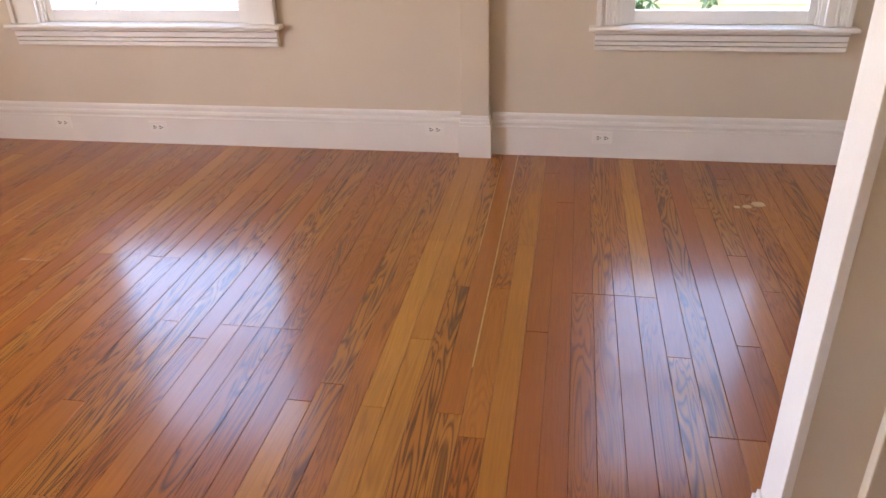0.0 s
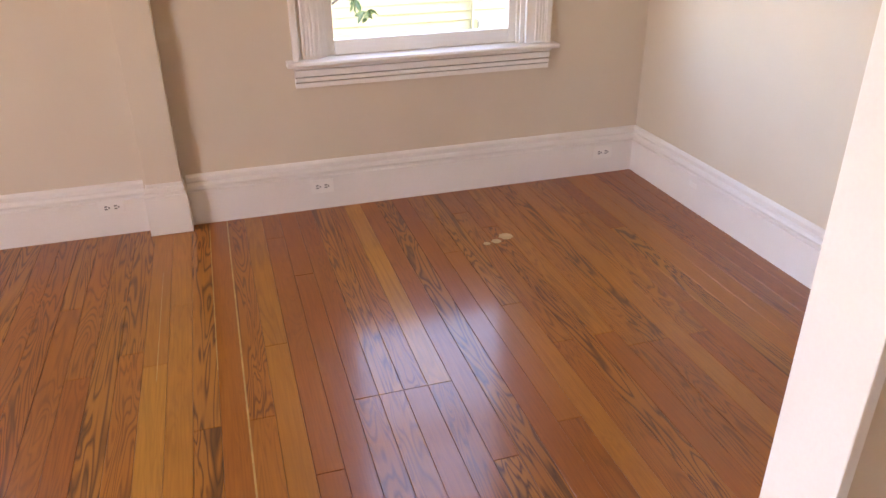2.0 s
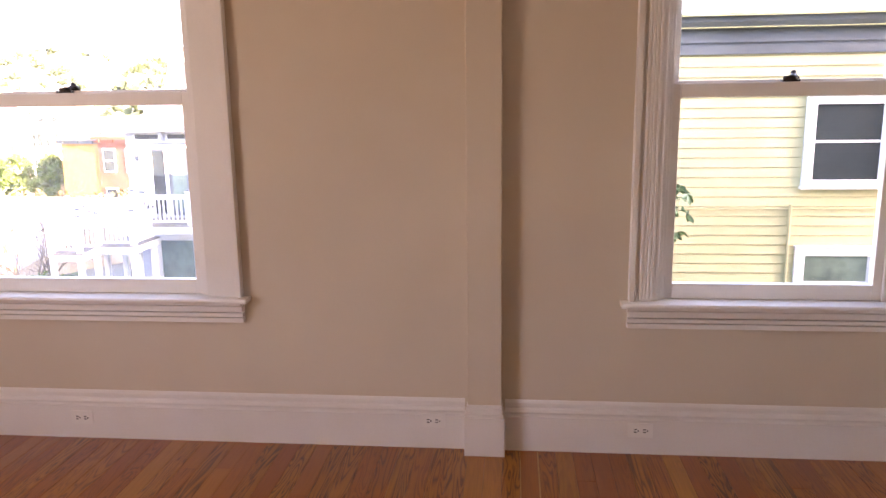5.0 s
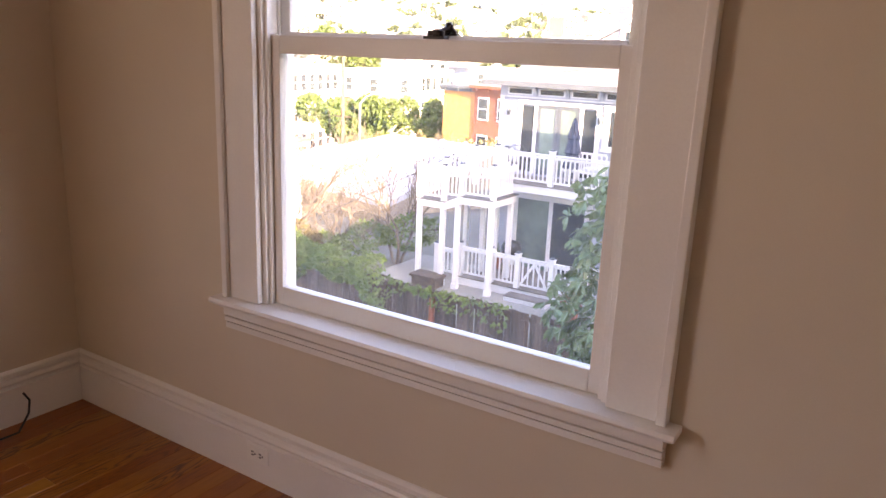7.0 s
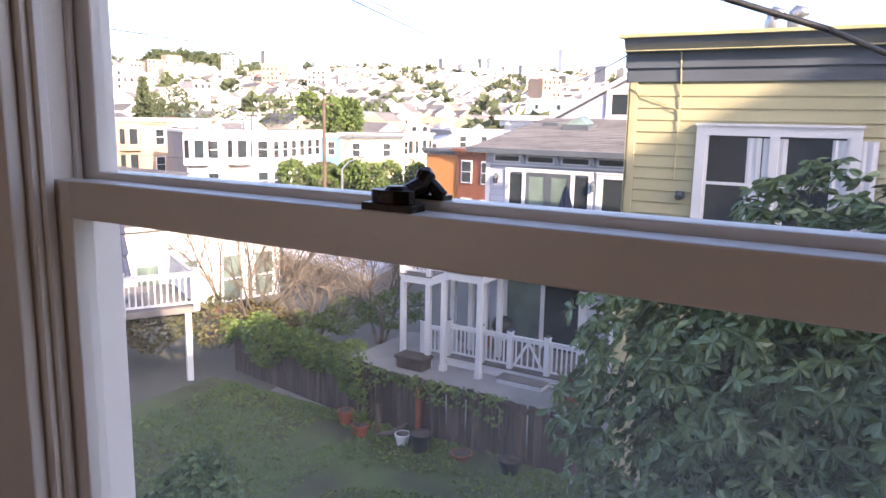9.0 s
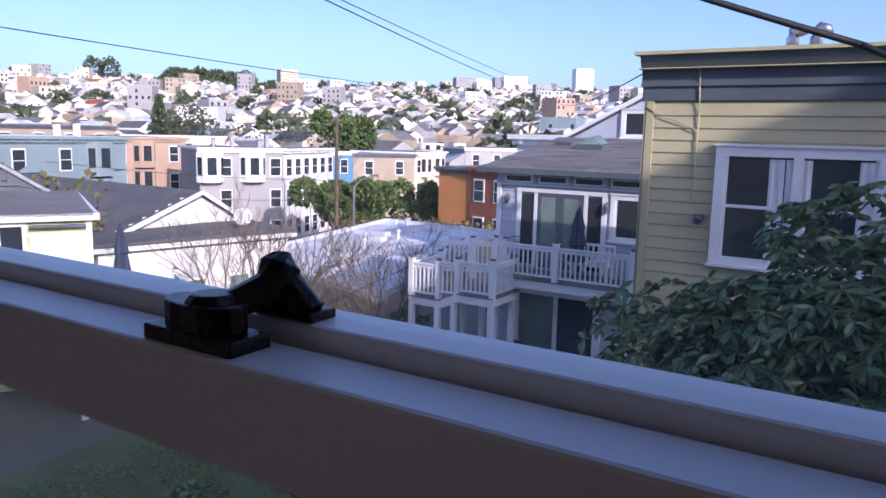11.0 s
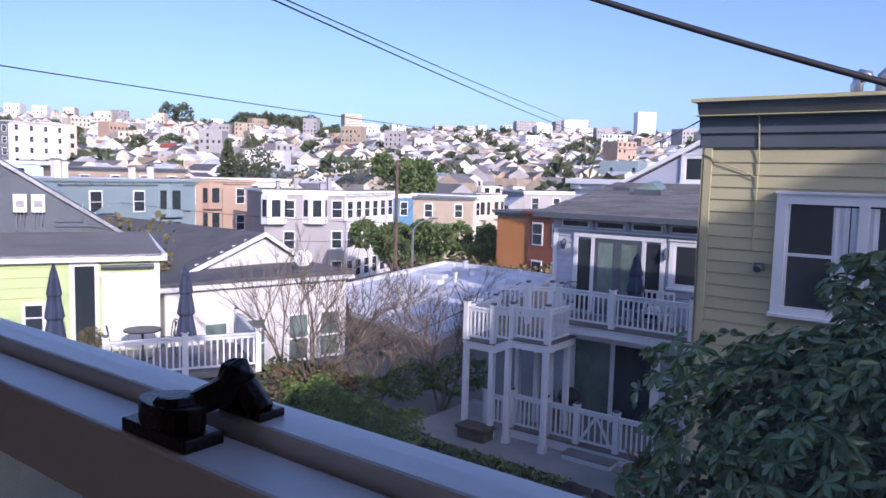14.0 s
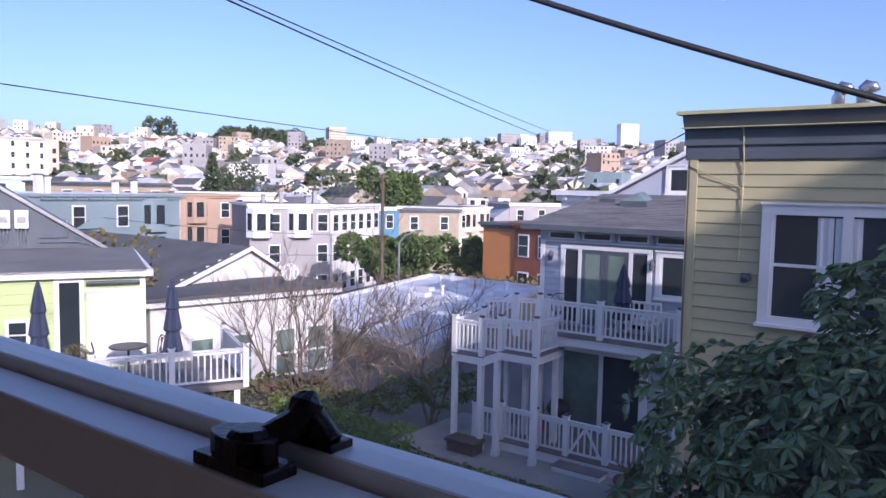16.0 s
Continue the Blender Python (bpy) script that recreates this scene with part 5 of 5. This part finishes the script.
# ---------- white flat roof ----------
fr = tagged(empty("flat_roof_building", -22, 22, -9), "low building with a white membrane flat roof", "building")
frp = local(fr)
WR = [(-23.5, 22.4), (-17.6, 20.6), (-23.2, 40.2), (-32.5, 41.0), (-29.5, 28.0)]
frp(Mesh(TANW).prism([(x, y, -9) for x, y in WR], (0, 0, 4.85)), "wall")
frp(Mesh(WROOF).prism([(x, y, -4.146) for x, y in WR], (0, 0, 0.05)), "roof_sheet")
for (xa, ya), (xb, yb) in zip(WR, WR[1:] + WR[:1]):
    mm = Mesh(WROOF)
    quad_block(mm, Vector((xa, ya, 0)), Vector((xb, yb, 0)), 0.2, -4.15, -3.9)
    frp(mm, "parapet")
vr = random.Random(8)
for _ in range(26):
    t, s = vr.uniform(0.08, 0.92), vr.uniform(0.1, 0.9)
    vx = (WR[0][0] * (1 - s) + WR[1][0] * s) * (1 - t) + (WR[3][0] * (1 - s) + WR[2][0] * s) * t
    vy = (22.4 * (1 - s) + 20.6 * s) * (1 - t) + (41 * (1 - s) + 40.2 * s) * t
    if vr.random() < 0.5:
        frp(Mesh(WROOF).box(vx - 0.5, vy - 0.3, -4.1, vx + 0.5, vy + 0.3, -3.85), "roof_curb")
    else:
        frp(Mesh(WROOF).tube([(vx, vy, -4.1), (vx, vy, -3.6)], 0.09, 8).tube([(vx, vy, -3.6), (vx, vy, -3.5)], 0.14, 8), "roof_vent")


# ---------- houses along the street ----------
def town_house(name, label, a, b, depth, z0, z1, wall, rows=2, cols=3, bays=(), cornice=WHITE, roof=None, ww=0.95, wh_=1.6, first=1.6, side=None, boards=0.0):
    """A house with its front from a to b, seen from the side on which b is right of a."""
    a, b = Vector((*a, 0)), Vector((*b, 0))
    L = (b - a).length
    root = tagged(empty(name, a.x, a.y, z0, math.degrees(math.atan2(b.y - a.y, b.x - a.x))), label, "house")
    H = z1 - z0
    pt = lambda mesh, n, **k: mesh.put(n, root, **k)
    pt(Mesh(wall, side or wall).box(0, 0, 0, L, depth, H), "wall")
    if boards:
        k = 0
        while k < H - boards:
            pt(Mesh(wall).prism([(0, -0.03, k + 0.01), (0, -0.004, k + boards), (0, 0.01, k + boards), (0, 0.01, k)], (L, 0, 0)), "siding_board")
            k += boards
    c = Mesh(cornice, roof or ASPH)
    c.box(-0.3, -0.4, H - 0.1, L + 0.3, depth + 0.2, H + 0.12).box(-0.15, -0.2, H - 0.35, L + 0.15, 0.05, H - 0.1).box(0.2, 0.2, H + 0.12, L - 0.2, depth - 0.3, H + 0.14, 1)
    k = 0.3
    while k < L:
        c.box(k, -0.32, H - 0.32, k + 0.14, -0.0, H - 0.1)
        k += 1.3
    pt(c, "cornice")
    st = (H - 0.6) / max(rows, 1)
    for r_ in range(rows):
        for q_ in range(cols):
            cx = L * (q_ + 0.5) / cols
            if any(abs(cx - L * bb) < 1.3 for bb in bays):
                continue
            zz = H - 0.9 - wh_ - r_ * 3.0
            if zz < 0.4:
                continue
            m = Mesh(WHITE, DGLASS)
            m.box(cx - ww / 2 - 0.1, -0.08, zz - 0.1, cx + ww / 2 + 0.1, -0.01, zz + wh_ + 0.12)
            m.box(cx - ww / 2, -0.1, zz, cx + ww / 2, -0.05, zz + wh_ * 0.48, 1).box(cx - ww / 2, -0.1, zz + wh_ * 0.52, cx + ww / 2, -0.05, zz + wh_, 1)
            pt(m, "window_unit")
    for bb in bays:
        cx = L * bb
        for r_ in range(min(rows, 2)):
            z_a, z_b = H - 3.1 - r_ * 3.0, H - 0.3 - r_ * 3.0
            if r_ == 1 and rows == 2:
                z_a = z_a + 0.3
            m = Mesh(wall, DGLASS, WHITE)
            pr = [(cx - 1.25, 0), (cx - 0.75, -0.8), (cx + 0.75, -0.8), (cx + 1.25, 0)]
            m.prism([(x, y, z_a) for x, y in pr], (0, 0, z_b - z_a), 2 if wall is GREYS else 0)
            for (xa, ya), (xb, yb) in zip(pr, pr[1:]):
                d_ = Vector((xb - xa, yb - ya, 0))
                nn = Vector((d_.y, -d_.x, 0)).normalized() * 0.04
                s0, s1 = Vector((xa, ya, 0)) + d_ * 0.22 + nn, Vector((xa, ya, 0)) + d_ * 0.78 + nn
                m.prism([(s0.x, s0.y, z_a + 0.7), (s1.x, s1.y, z_a + 0.7), (s1.x, s1.y, z_a + 2.3), (s0.x, s0.y, z_a + 2.3)], tuple(-nn * 1.2), 1)
            pt(m, "bay")
            if rows == 3 and r_ == 0:
                break
    return root


gc = town_house("grey_corner_house", "grey clapboard corner house with white bays", (-57.3, 45.4), (-53.6, 52.4), 9, -8.9, 0.2, GREYS, 3, 5, (0.12, 0.62), boards=0.4)
for u, v, hh, ww_ in ((1.5, 1.5, 0.9, 0.3), (3.6, 3.0, 1.3, 0.35), (6.0, 2.0, 0.8, 0.5), (7.2, 3.5, 1.4, 0.4)):
    Mesh(GREYS, SLATE).box(u, v, 9.1, u + ww_, v + ww_, 9.1 + hh).box(u - 0.05, v - 0.05, 9.1 + hh, u + ww_ + 0.05, v + ww_ + 0.05, 9.18 + hh, 1).put("chimney", gc)
town_house("white_corner_house", "white stucco end of the corner house", (-53.6, 52.45), (-56.6, 63.2), 4, -8.9, 0.15, WSTUC, 3, 6, ())
tl = town_house("teal_house", "grey teal clapboard house with bracketed cornice", (-56.6, 19.5), (-59.4, 39.3), 10, -8.5, 1.0, TEAL, 2, 5, (0.28, 0.86), cornice=TEAL, roof=WROOF, boards=0.45)
for u, v, hh, ww_ in ((8.0, 2.0, 1.5, 0.5), (8.8, 2.2, 1.4, 0.45), (14.5, 1.5, 1.1, 0.4), (17.6, 3.0, 1.2, 0.4), (4.0, 3.0, 0.8, 0.6)):
    Mesh(WSTUC, SLATE).box(u, v, 9.5, u + ww_, v + ww_, 9.5 + hh).box(u - 0.06, v - 0.06, 9.5 + hh, u + ww_ + 0.06, v + ww_ + 0.06, 9.6 + hh, 1).put("chimney", tl)
for u in (3.2, 10.8, 18.4):
    Mesh(TEAL).box(u - 0.9, -0.3, 6.9, u + 0.9, 0.0, 7.1).prism([(u - 0.8, -0.25, 7.1), (u + 0.8, -0.25, 7.1), (u, -0.25, 7.55)], (0, 0.24, 0)).put("window_hood", tl)
town_house("peach_house", "peach house with curved parapet and bay", (-71.7, 45.5), (-70.5, 54.4), 9, -8, 0.9, PINKS, 2, 3, (0.45,), cornice=PINKS)
town_house("blue_stucco_house", "blue stucco house on the street", (-62, 66), (-60.5, 71.5), 9, -8.5, -0.4, BSTUC, 1, 2, ())
town_house("tan_house", "tan clapboard house behind the street", (-60.5, 71.5), (-55.8, 78.0), 9, -8.5, -0.6, TANW, 1, 2, (), cornice=SLATE, boards=0.5)
town_house("cream_house", "cream stucco house with projecting bays", (-55.8, 78.0), (-57.5, 88.0), 9, -8.5, -0.4, CREAM, 3, 4, (0.3, 0.75))
town_house("grey_gable_house", "grey house with a steep gable", (-56, 91), (-50, 99), 9, -8, 0.2, GREYS, 2, 3, (), roof=ROOFD)
town_house("orange_house", "orange and rust coloured modern house", (-35.0, 51.6), (-31.7, 51.2), 6, -7.5, -0.75, ORANGE, 0, 1, (), cornice=SLATE)
town_house("rust_house", "rust coloured wooden house", (-31.65, 51.0), (-27.5, 50.0), 6, -7.5, -0.65, RUST, 2, 2, (), cornice=RUST)
town_house("white_clapboard_annex", "white clapboard building behind the blue house", (-17.2, 30.5), (-12.8, 30.1), 5, -5, 1.9, WHITE, 0, 1, (), boards=0.22)
town_house("mint_house", "low mint green building", (-116, 38), (-113, 54), 9, -6, 2.6, MINT, 1, 4, ())
town_house("brown_house", "brown flat-roofed house above the street", (-88, 42), (-86, 56), 9, -7, 2.0, TANW, 1, 4, (), cornice=SLATE)
town_house("pale_house", "pale flat-roofed house above the street", (-86, 57), (-82, 70), 9, -7, 1.0, CREAM, 1, 4, (), cornice=WHITE)
town_house("slate_blue_house", "slate blue house in a row", (-72, 57), (-67, 64), 9, -8, -0.3, TEAL, 2, 3, (), cornice=TEAL)
town_house("white_block", "tall white apartment block with small windows", (-214, 88), (-217.6, 105), 16, -2, 14, WSTUC, 4, 4, (), cornice=WSTUC, wh_=1.4)
town_house("grey_block", "dark windowed side of the apartment block", (-216, 79), (-214.1, 87.9), 16, -2, 13.6, SLATE, 4, 5, (), cornice=SLATE)


def leafy_tree(x, y, z, h, w, seed, label, material=TREEL, n=900, size=0.4, trunk=0.25, conic=False, name="street_tree"):
    rr = np.random.default_rng(seed)
    root = tagged(empty(name, x, y, z), label, "tree")
    lum = [(np.array((rr.normal() * w * 0.26, rr.normal() * w * 0.26, h * (0.45 + 0.4 * rr.random()))), w * rr.uniform(0.18, 0.3)) for _ in range(9)]
    p, d = [], []
    for _ in range(n):
        if conic:
            t = rr.random() ** 1.5
            a = rr.uniform(0, 6.28)
            rad = w * 0.5 * (1 - t) * (0.5 + 0.5 * rr.random()) * (0.75 + 0.25 * math.sin(t * 40))
            c = np.array((rad * math.cos(a), rad * math.sin(a), h * (0.1 + 0.9 * t)))
            u = np.array((math.cos(a), math.sin(a), -0.2))
        else:
            c0, r0 = lum[rr.integers(9)]
            u = rr.normal(size=3)
            u /= np.linalg.norm(u)
            c = c0 + u * r0 * rr.uniform(0.7, 1.05)
        p.append(c + np.array((x, y, z)))
        d.append(u + rr.normal(size=3) * 0.6)
    tagged(raw(leaves(p, d, size, size * 0.8, material, seed), "foliage", root), kind="stuff")
    m = Mesh(BARK).tube([(0, 0, -0.2), (0.05, 0, h * 0.3), (0, 0.05, h * 0.6)], [trunk, trunk * 0.75, trunk * 0.3], 8)
    for k in range(4):
        m.tube([(0.03, 0, h * 0.3), (w * 0.22 * math.cos(k * 1.6), w * 0.22 * math.sin(k * 1.6), h * 0.6)], [trunk * 0.5, trunk * 0.15], 6)
    m.put("trunk", root)
    return root


leafy_tree(-45.0, 49.8, -8.7, 6.8, 4.2, 21, "rounded clipped green street tree", CLIPT, 4200, 0.5)
leafy_tree(-42.8, 53.6, -8.7, 6.6, 4.2, 22, "rounded green street tree beside the pole", CLIPT, 3600, 0.5)
leafy_tree(-38.5, 56.0, -8.5, 7.0, 2.6, 23, "tall green tree by the orange house", CLIPT, 2600, 0.5)
leafy_tree(-73, 86, -8, 14, 6.5, 24, "large dark green tree above the roofs", CLIPT, 3200, 0.7)
leafy_tree(-122, 89.5, -5, 13, 9, 25, "dark pointed conifer above the roofs", TREEL, 1500, 0.8, conic=True, name="conifer_tree")
leafy_tree(-100, 106, -5, 9, 14, 26, "broad dark green tree among the roofs", TREEL, 1400, 0.8)
leafy_tree(-150, 118, -3, 10, 13, 27, "broad dark cypress among the houses", TREEL, 1200, 0.8)
leafy_tree(-27.5, 12.6, -4.5, 4.4, 4.5, 28, "olive green shrub behind the roofs", OLIVE, 900, 0.3)
ivy_bank("roadside_hedge", "long brown and green hedge along the street", [(-41, 47.5, -6.2), (-36, 46.5, -5.6), (-30, 45, -5.2), (-22, 43, -5.0)], 1.3, 3800, 2.0, 31, OLIVE, 0.4, 1.5, "hedge")

# street, pole, lamp and bins
st_ = Mesh(STREET)
for zz, (a, b) in ((0, ((-52, 50), (-39, 46))),):
    st_.prism([(-53.3, 52.2, -8.68), (-44, 36, -8.68), (-36, 45, -8.68), (-54, 66, -8.68)], (0, 0, 0.06))
structure(st_.put("road"), "grey asphalt street going downhill", "road")
up_ = tagged(empty("utility_pole", -42.0, 46.8, -8.7), "brown wooden utility pole with cross arms", "utility pole")
Mesh(WOODP).tube([(0, 0, 0), (0, 0, 11.9)], [0.18, 0.13], 10).put("pole", up_)
for zz in (11.4, 6.6, 5.0):
    Mesh(WOODP).box(-0.9, -0.06, zz, 0.9, 0.06, zz + 0.12).put("cross_arm", up_)
sl_ = tagged(empty("street_lamp", -39.5, 46.0, -7.6), "grey street lamp with a curved arm", "street lamp")
Mesh(METAL).tube([(0, 0, 0), (0, 0, 5.2), (0.4, 0.3, 5.8), (1.2, 0.9, 6.2)], [0.12, 0.09, 0.06, 0.05], 8).put("mast", sl_)
Mesh(METAL).box(1.0, 0.75, 6.13, 1.7, 1.05, 6.27).put("lamp_head", sl_, bevel=0.03)
for k, mm_ in ((0, BSTUC), (0.9, TERRA)):
    bn = tagged(empty("waste_bin", -41.2 + k, 48.5, -8.7), "plastic wheeled waste bin on the kerb", "bin", "street bins")
    Mesh(mm_).prism([(-0.28, -0.3, 0), (0.28, -0.3, 0), (0.28, 0.3, 0), (-0.28, 0.3, 0)], (0.04, 0, 1.0)).put("body", bn)
    Mesh(mm_).box(-0.3, -0.36, 1.0, 0.38, 0.34, 1.08).put("lid", bn)


# ---------- overhead wires ----------
def wire(pts, r, label):
    a, b = Vector(pts[0]), Vector(pts[1])
    sag = pts[2]
    m = Mesh(CABLE).tube([a.lerp(b, k / 24) + Vector((0, 0, -sag * 4 * (k / 24) * (1 - k / 24))) for k in range(25)], r, 5)
    return tagged(m.put("overhead_wire", smooth=True), label, "wire", "overhead wires")


wire(((-17.2, -7.0, 4.3), (-30.5, 54.5, 4.9), 0.3), 0.016, "thin black overhead wire crossing the sky")
wire(((-5.1, -7.5, 4.5), (-26.3, 54.3, 4.95), 0.35), 0.014, "thin black overhead wire crossing the sky")
wire(((-4.9, -7.6, 4.3), (-26.2, 54.5, 5.5), 0.3), 0.011, "thin black overhead wire crossing the sky")
wire(((-8.5, 6.2, 5.2), (-2.2, 7.79, 2.78), 0.09), 0.035, "thick black twisted service cable")
wire(((-2.2, 7.79, 2.78), (0.6, 11.82, 1.9), 0.05), 0.035, "thick black service cable running to the yellow house")
wire(((-5.5, 11.85, 2.95), (-26.0, 54.0, 4.9), 0.5), 0.012, "thin service wire to the yellow house")
wire(((-60, 30, -0.5), (-42, 46.8, -2.0), 0.4), 0.02, "black street wire between the poles")
wire(((-60, 27, -2.5), (-42, 46.8, -3.6), 0.4), 0.02, "black street wire between the poles")
wire(((-16.5, 12.5, -3.8), (-11.9, 17.1, -0.9), 0.1), 0.012, "thin wire rising to the blue house")

# ---------- the city on the hill ----------
fc = Mesh(WSTUC, CREAM, GREYS, PINKS, TANW, WHITE, TEAL, ROOFD, ROOFG, REDR, DGLASS, WROOF)
cr = random.Random(77)


def far_house(x, y, w_, d_, h_, az, wall, roof, gable, win):
    z = height(x, y) - 1
    c, s = math.cos(az), math.sin(az)
    P = lambda u, v, q: (x + u * c - v * s, y + u * s + v * c, z + q)
    k = len(fc.v)
    H = h_ + 1
    fc.v += [P(u, v, q) for q in (0, H) for u, v in ((-w_ / 2, 0), (w_ / 2, 0), (w_ / 2, d_), (-w_ / 2, d_))]
    for f in ((0, 1, 5, 4), (1, 2, 6, 5), (3, 0, 4, 7)):
        fc.f.append(tuple(k + i for i in f))
        fc.m.append(wall)
    if gable:
        fc.v += [P(0, 0, H + w_ * 0.32), P(0, d_, H + w_ * 0.32)]
        fc.f += [(k + 4, k + 5, k + 8), (k + 5, k + 6, k + 9, k + 8), (k + 7, k + 4, k + 8, k + 9)]
        fc.m += [wall, roof, roof]
    else:
        fc.f.append((k + 4, k + 5, k + 6, k + 7))
        fc.m.append(roof)
    rows = max(1, int(h_ / 3))
    cols = max(2, int(w_ / 2.6))
    for a in range(rows):
        for b in range(cols):
            if cr.random() > win:
                continue
            u = -w_ / 2 + w_ * (b + 0.5) / cols
            q = 2.2 + a * 3.0
            ww_ = 0.55
            fc.face([P(u - ww_, -0.06, q), P(u + ww_, -0.06, q), P(u + ww_, -0.06, q + 1.5), P(u - ww_, -0.06, q + 1.5)], 10)


rad = 112.0
while rad < 1080:
    step = 7.0 + rad * 0.007
    ang = -6.0
    while ang < 82:
        az = radians(ang + cr.uniform(-0.2, 0.2))
        rr_ = rad + cr.uniform(-5, 5)
        x, y = -rr_ * math.sin(az), rr_ * math.cos(az)
        w_ = cr.uniform(4.8, 7.6)
        if cr.random() < 0.86 and not (rad > 640 and 40 < ang < 49 and rad < 930):
            h_ = cr.uniform(4.5, 7.5)
            big = cr.random() < 0.02 and rad > 220
            if big:
                h_, w_ = cr.uniform(11, 18), w_ * cr.uniform(1.5, 2.4)
            wall = cr.choices((0, 1, 2, 3, 4, 5, 6), (5, 5, 3, 0.5, 2.2, 3, 0.8))[0]
            far_house(x, y, w_, cr.uniform(9, 14), h_, az + cr.choice((0.25, -0.35, 0.6)) + cr.uniform(-0.1, 0.1), wall, cr.choices((7, 8, 9, 11), (2.5, 3, 0.3, 3.5))[0], cr.random() < 0.45 and not big, 0.75 if rad < 600 else 0.55)
        ang += math.degrees((w_ + cr.uniform(0.5, 4)) / rr_)
    rad += step * 1.32
# towers and large blocks on the crest
for x, y, w_, d_, h_, wl in ((-628, 646, 21, 16, 26, 1), (-302, 745, 19, 16, 30, 5), (-395, 760, 40, 16, 18, 2), (-440, 770, 34, 16, 16, 1), (-370, 720, 26, 14, 20, 5), (-420, 700, 22, 14, 18, 2), (-520, 740, 30, 14, 14, 1), (-545, 720, 26, 14, 15, 1), (-585, 700, 24, 14, 12, 3), (-480, 770, 26, 14, 15, 0), (-340, 700, 30, 14, 12, 0)):
    far_house(x, y, w_, d_, h_, math.atan2(-x, y) + 0.3, wl, 9 if h_ == 26 else 11, False, 0.9)
far_house(-205, 163, 12, 14, 6, math.atan2(205, 163) - 0.6, 1, 9, True, 0.5)
co_ = raw(fc, "far_city", None)
tagged(co_, "pale houses and towers covering the far hillside", "city", kind="stuff")
fw = Mesh(TREEL)
pts, dirs = [], []
tr_ = np.random.default_rng(5)


def clump(x, y, w_, h_, n):
    z = height(x, y)
    u = tr_.normal(size=(n, 3))
    u /= np.linalg.norm(u, axis=1, keepdims=True)
    c = np.array((x, y, z + h_ * 0.55)) + u * np.array((w_ / 2, w_ / 2, h_ * 0.5)) * tr_.uniform(0.6, 1.05, (n, 1))
    pts.extend(c)
    dirs.extend(u + tr_.normal(size=(n, 3)) * 0.5)


for _ in range(330):
    rr_, a = 120 + 900 * tr_.random() ** 0.8, radians(tr_.uniform(-6, 82))
    clump(-rr_ * math.sin(a), rr_ * math.cos(a), tr_.uniform(5, 13), tr_.uniform(5, 11), 90)
for _ in range(46):
    a, rr_ = radians(tr_.uniform(46.8, 52.5)), tr_.uniform(860, 960)
    clump(-rr_ * math.sin(a), rr_ * math.cos(a), tr_.uniform(14, 24), tr_.uniform(12, 20), 260)
for _ in range(60):
    a, rr_ = radians(tr_.uniform(39, 50)), tr_.uniform(700, 900)
    clump(-rr_ * math.sin(a), rr_ * math.cos(a), tr_.uniform(12, 22), tr_.uniform(4, 8), 40)
for a in (56.5, 57.5, 70.5):
    clump(-900 * math.sin(radians(a)), 900 * math.cos(radians(a)), 20, 26, 400)
tagged(raw(leaves(pts, dirs, 3.4, 3.0, TREEL, 3), "far_trees", None), "dark trees scattered over the far hillside", "trees", kind="stuff")


# ---------- floor planks, last ----------
sub_floor = Mesh(GAPS).box(XL, YB, -0.12, 1.30, 0, -0.016).box(1.30, SY0, -0.12, XR, 0, -0.016).put("floor")
structure(sub_floor, "varnished reddish fir plank floor with dark joints", "floor")
prng = random.Random(5)
plank_data = {}


def plank(wd, ln, wood):
    key = (wood.name, round(ln, 2))
    if key not in plank_data:
        g, h, e = 0.0004, 0.0, 0.0012
        hw, hl = wd / 2 - g, key[1] / 2 - 0.0006
        me = Mesh(wood)
        k = [(-hw, -hl), (hw, -hl), (hw, hl), (-hw, hl)]
        me.v = [(x, y, -0.015) for x, y in k] + [(x, y, -e) for x, y in k] + [(x * (1 - e / hw), y * (1 - e / hl), 0) for x, y in k]
        me.f = [(8, 9, 10, 11)] + [(b + i, b + (i + 1) % 4, b + 4 + (i + 1) % 4, b + 4 + i) for b in (0, 4) for i in range(4)]
        me.m = [0] * len(me.f)
        plank_data[key] = me.data("plank")
    return plank_data[key]


PW = 0.0835
x = XL - 0.0535 + PW / 2
BOLD, GOLD = (-0.204, 0.130), (-0.037, 0.046)   # columns of strong grain and of golden boards
while x < XR - 0.01:
    y0 = YB if x < 1.30 else SY0
    y = 0.0 + prng.choice((0, 0.4, 0.9, 1.3))
    while y > y0:
        ln = prng.choice((0.9, 1.2, 1.6, 2.0, 2.4, 2.9))
        a, b = max(y - ln, y0), min(y, 0.0)
        if b - a > 0.02:
            draw = prng.random()
            wood = FLOORB if draw < 0.12 else FLOORG if draw > 0.95 else FLOORW
            if any(abs(x - c) < 0.02 for c in BOLD):
                wood = FLOORB
            elif any(abs(x - c) < 0.02 for c in GOLD) or (abs(x - 1.17) < 0.045 and -2.6 < (a + b) / 2 < -1.3):
                wood = FLOORG
            ob = sub("plank", sub_floor, plank(PW, b - a, wood))
            ob.location = (x, (a + b) / 2, prng.uniform(-0.0006, 0.0003))
        y -= ln
    x += PW
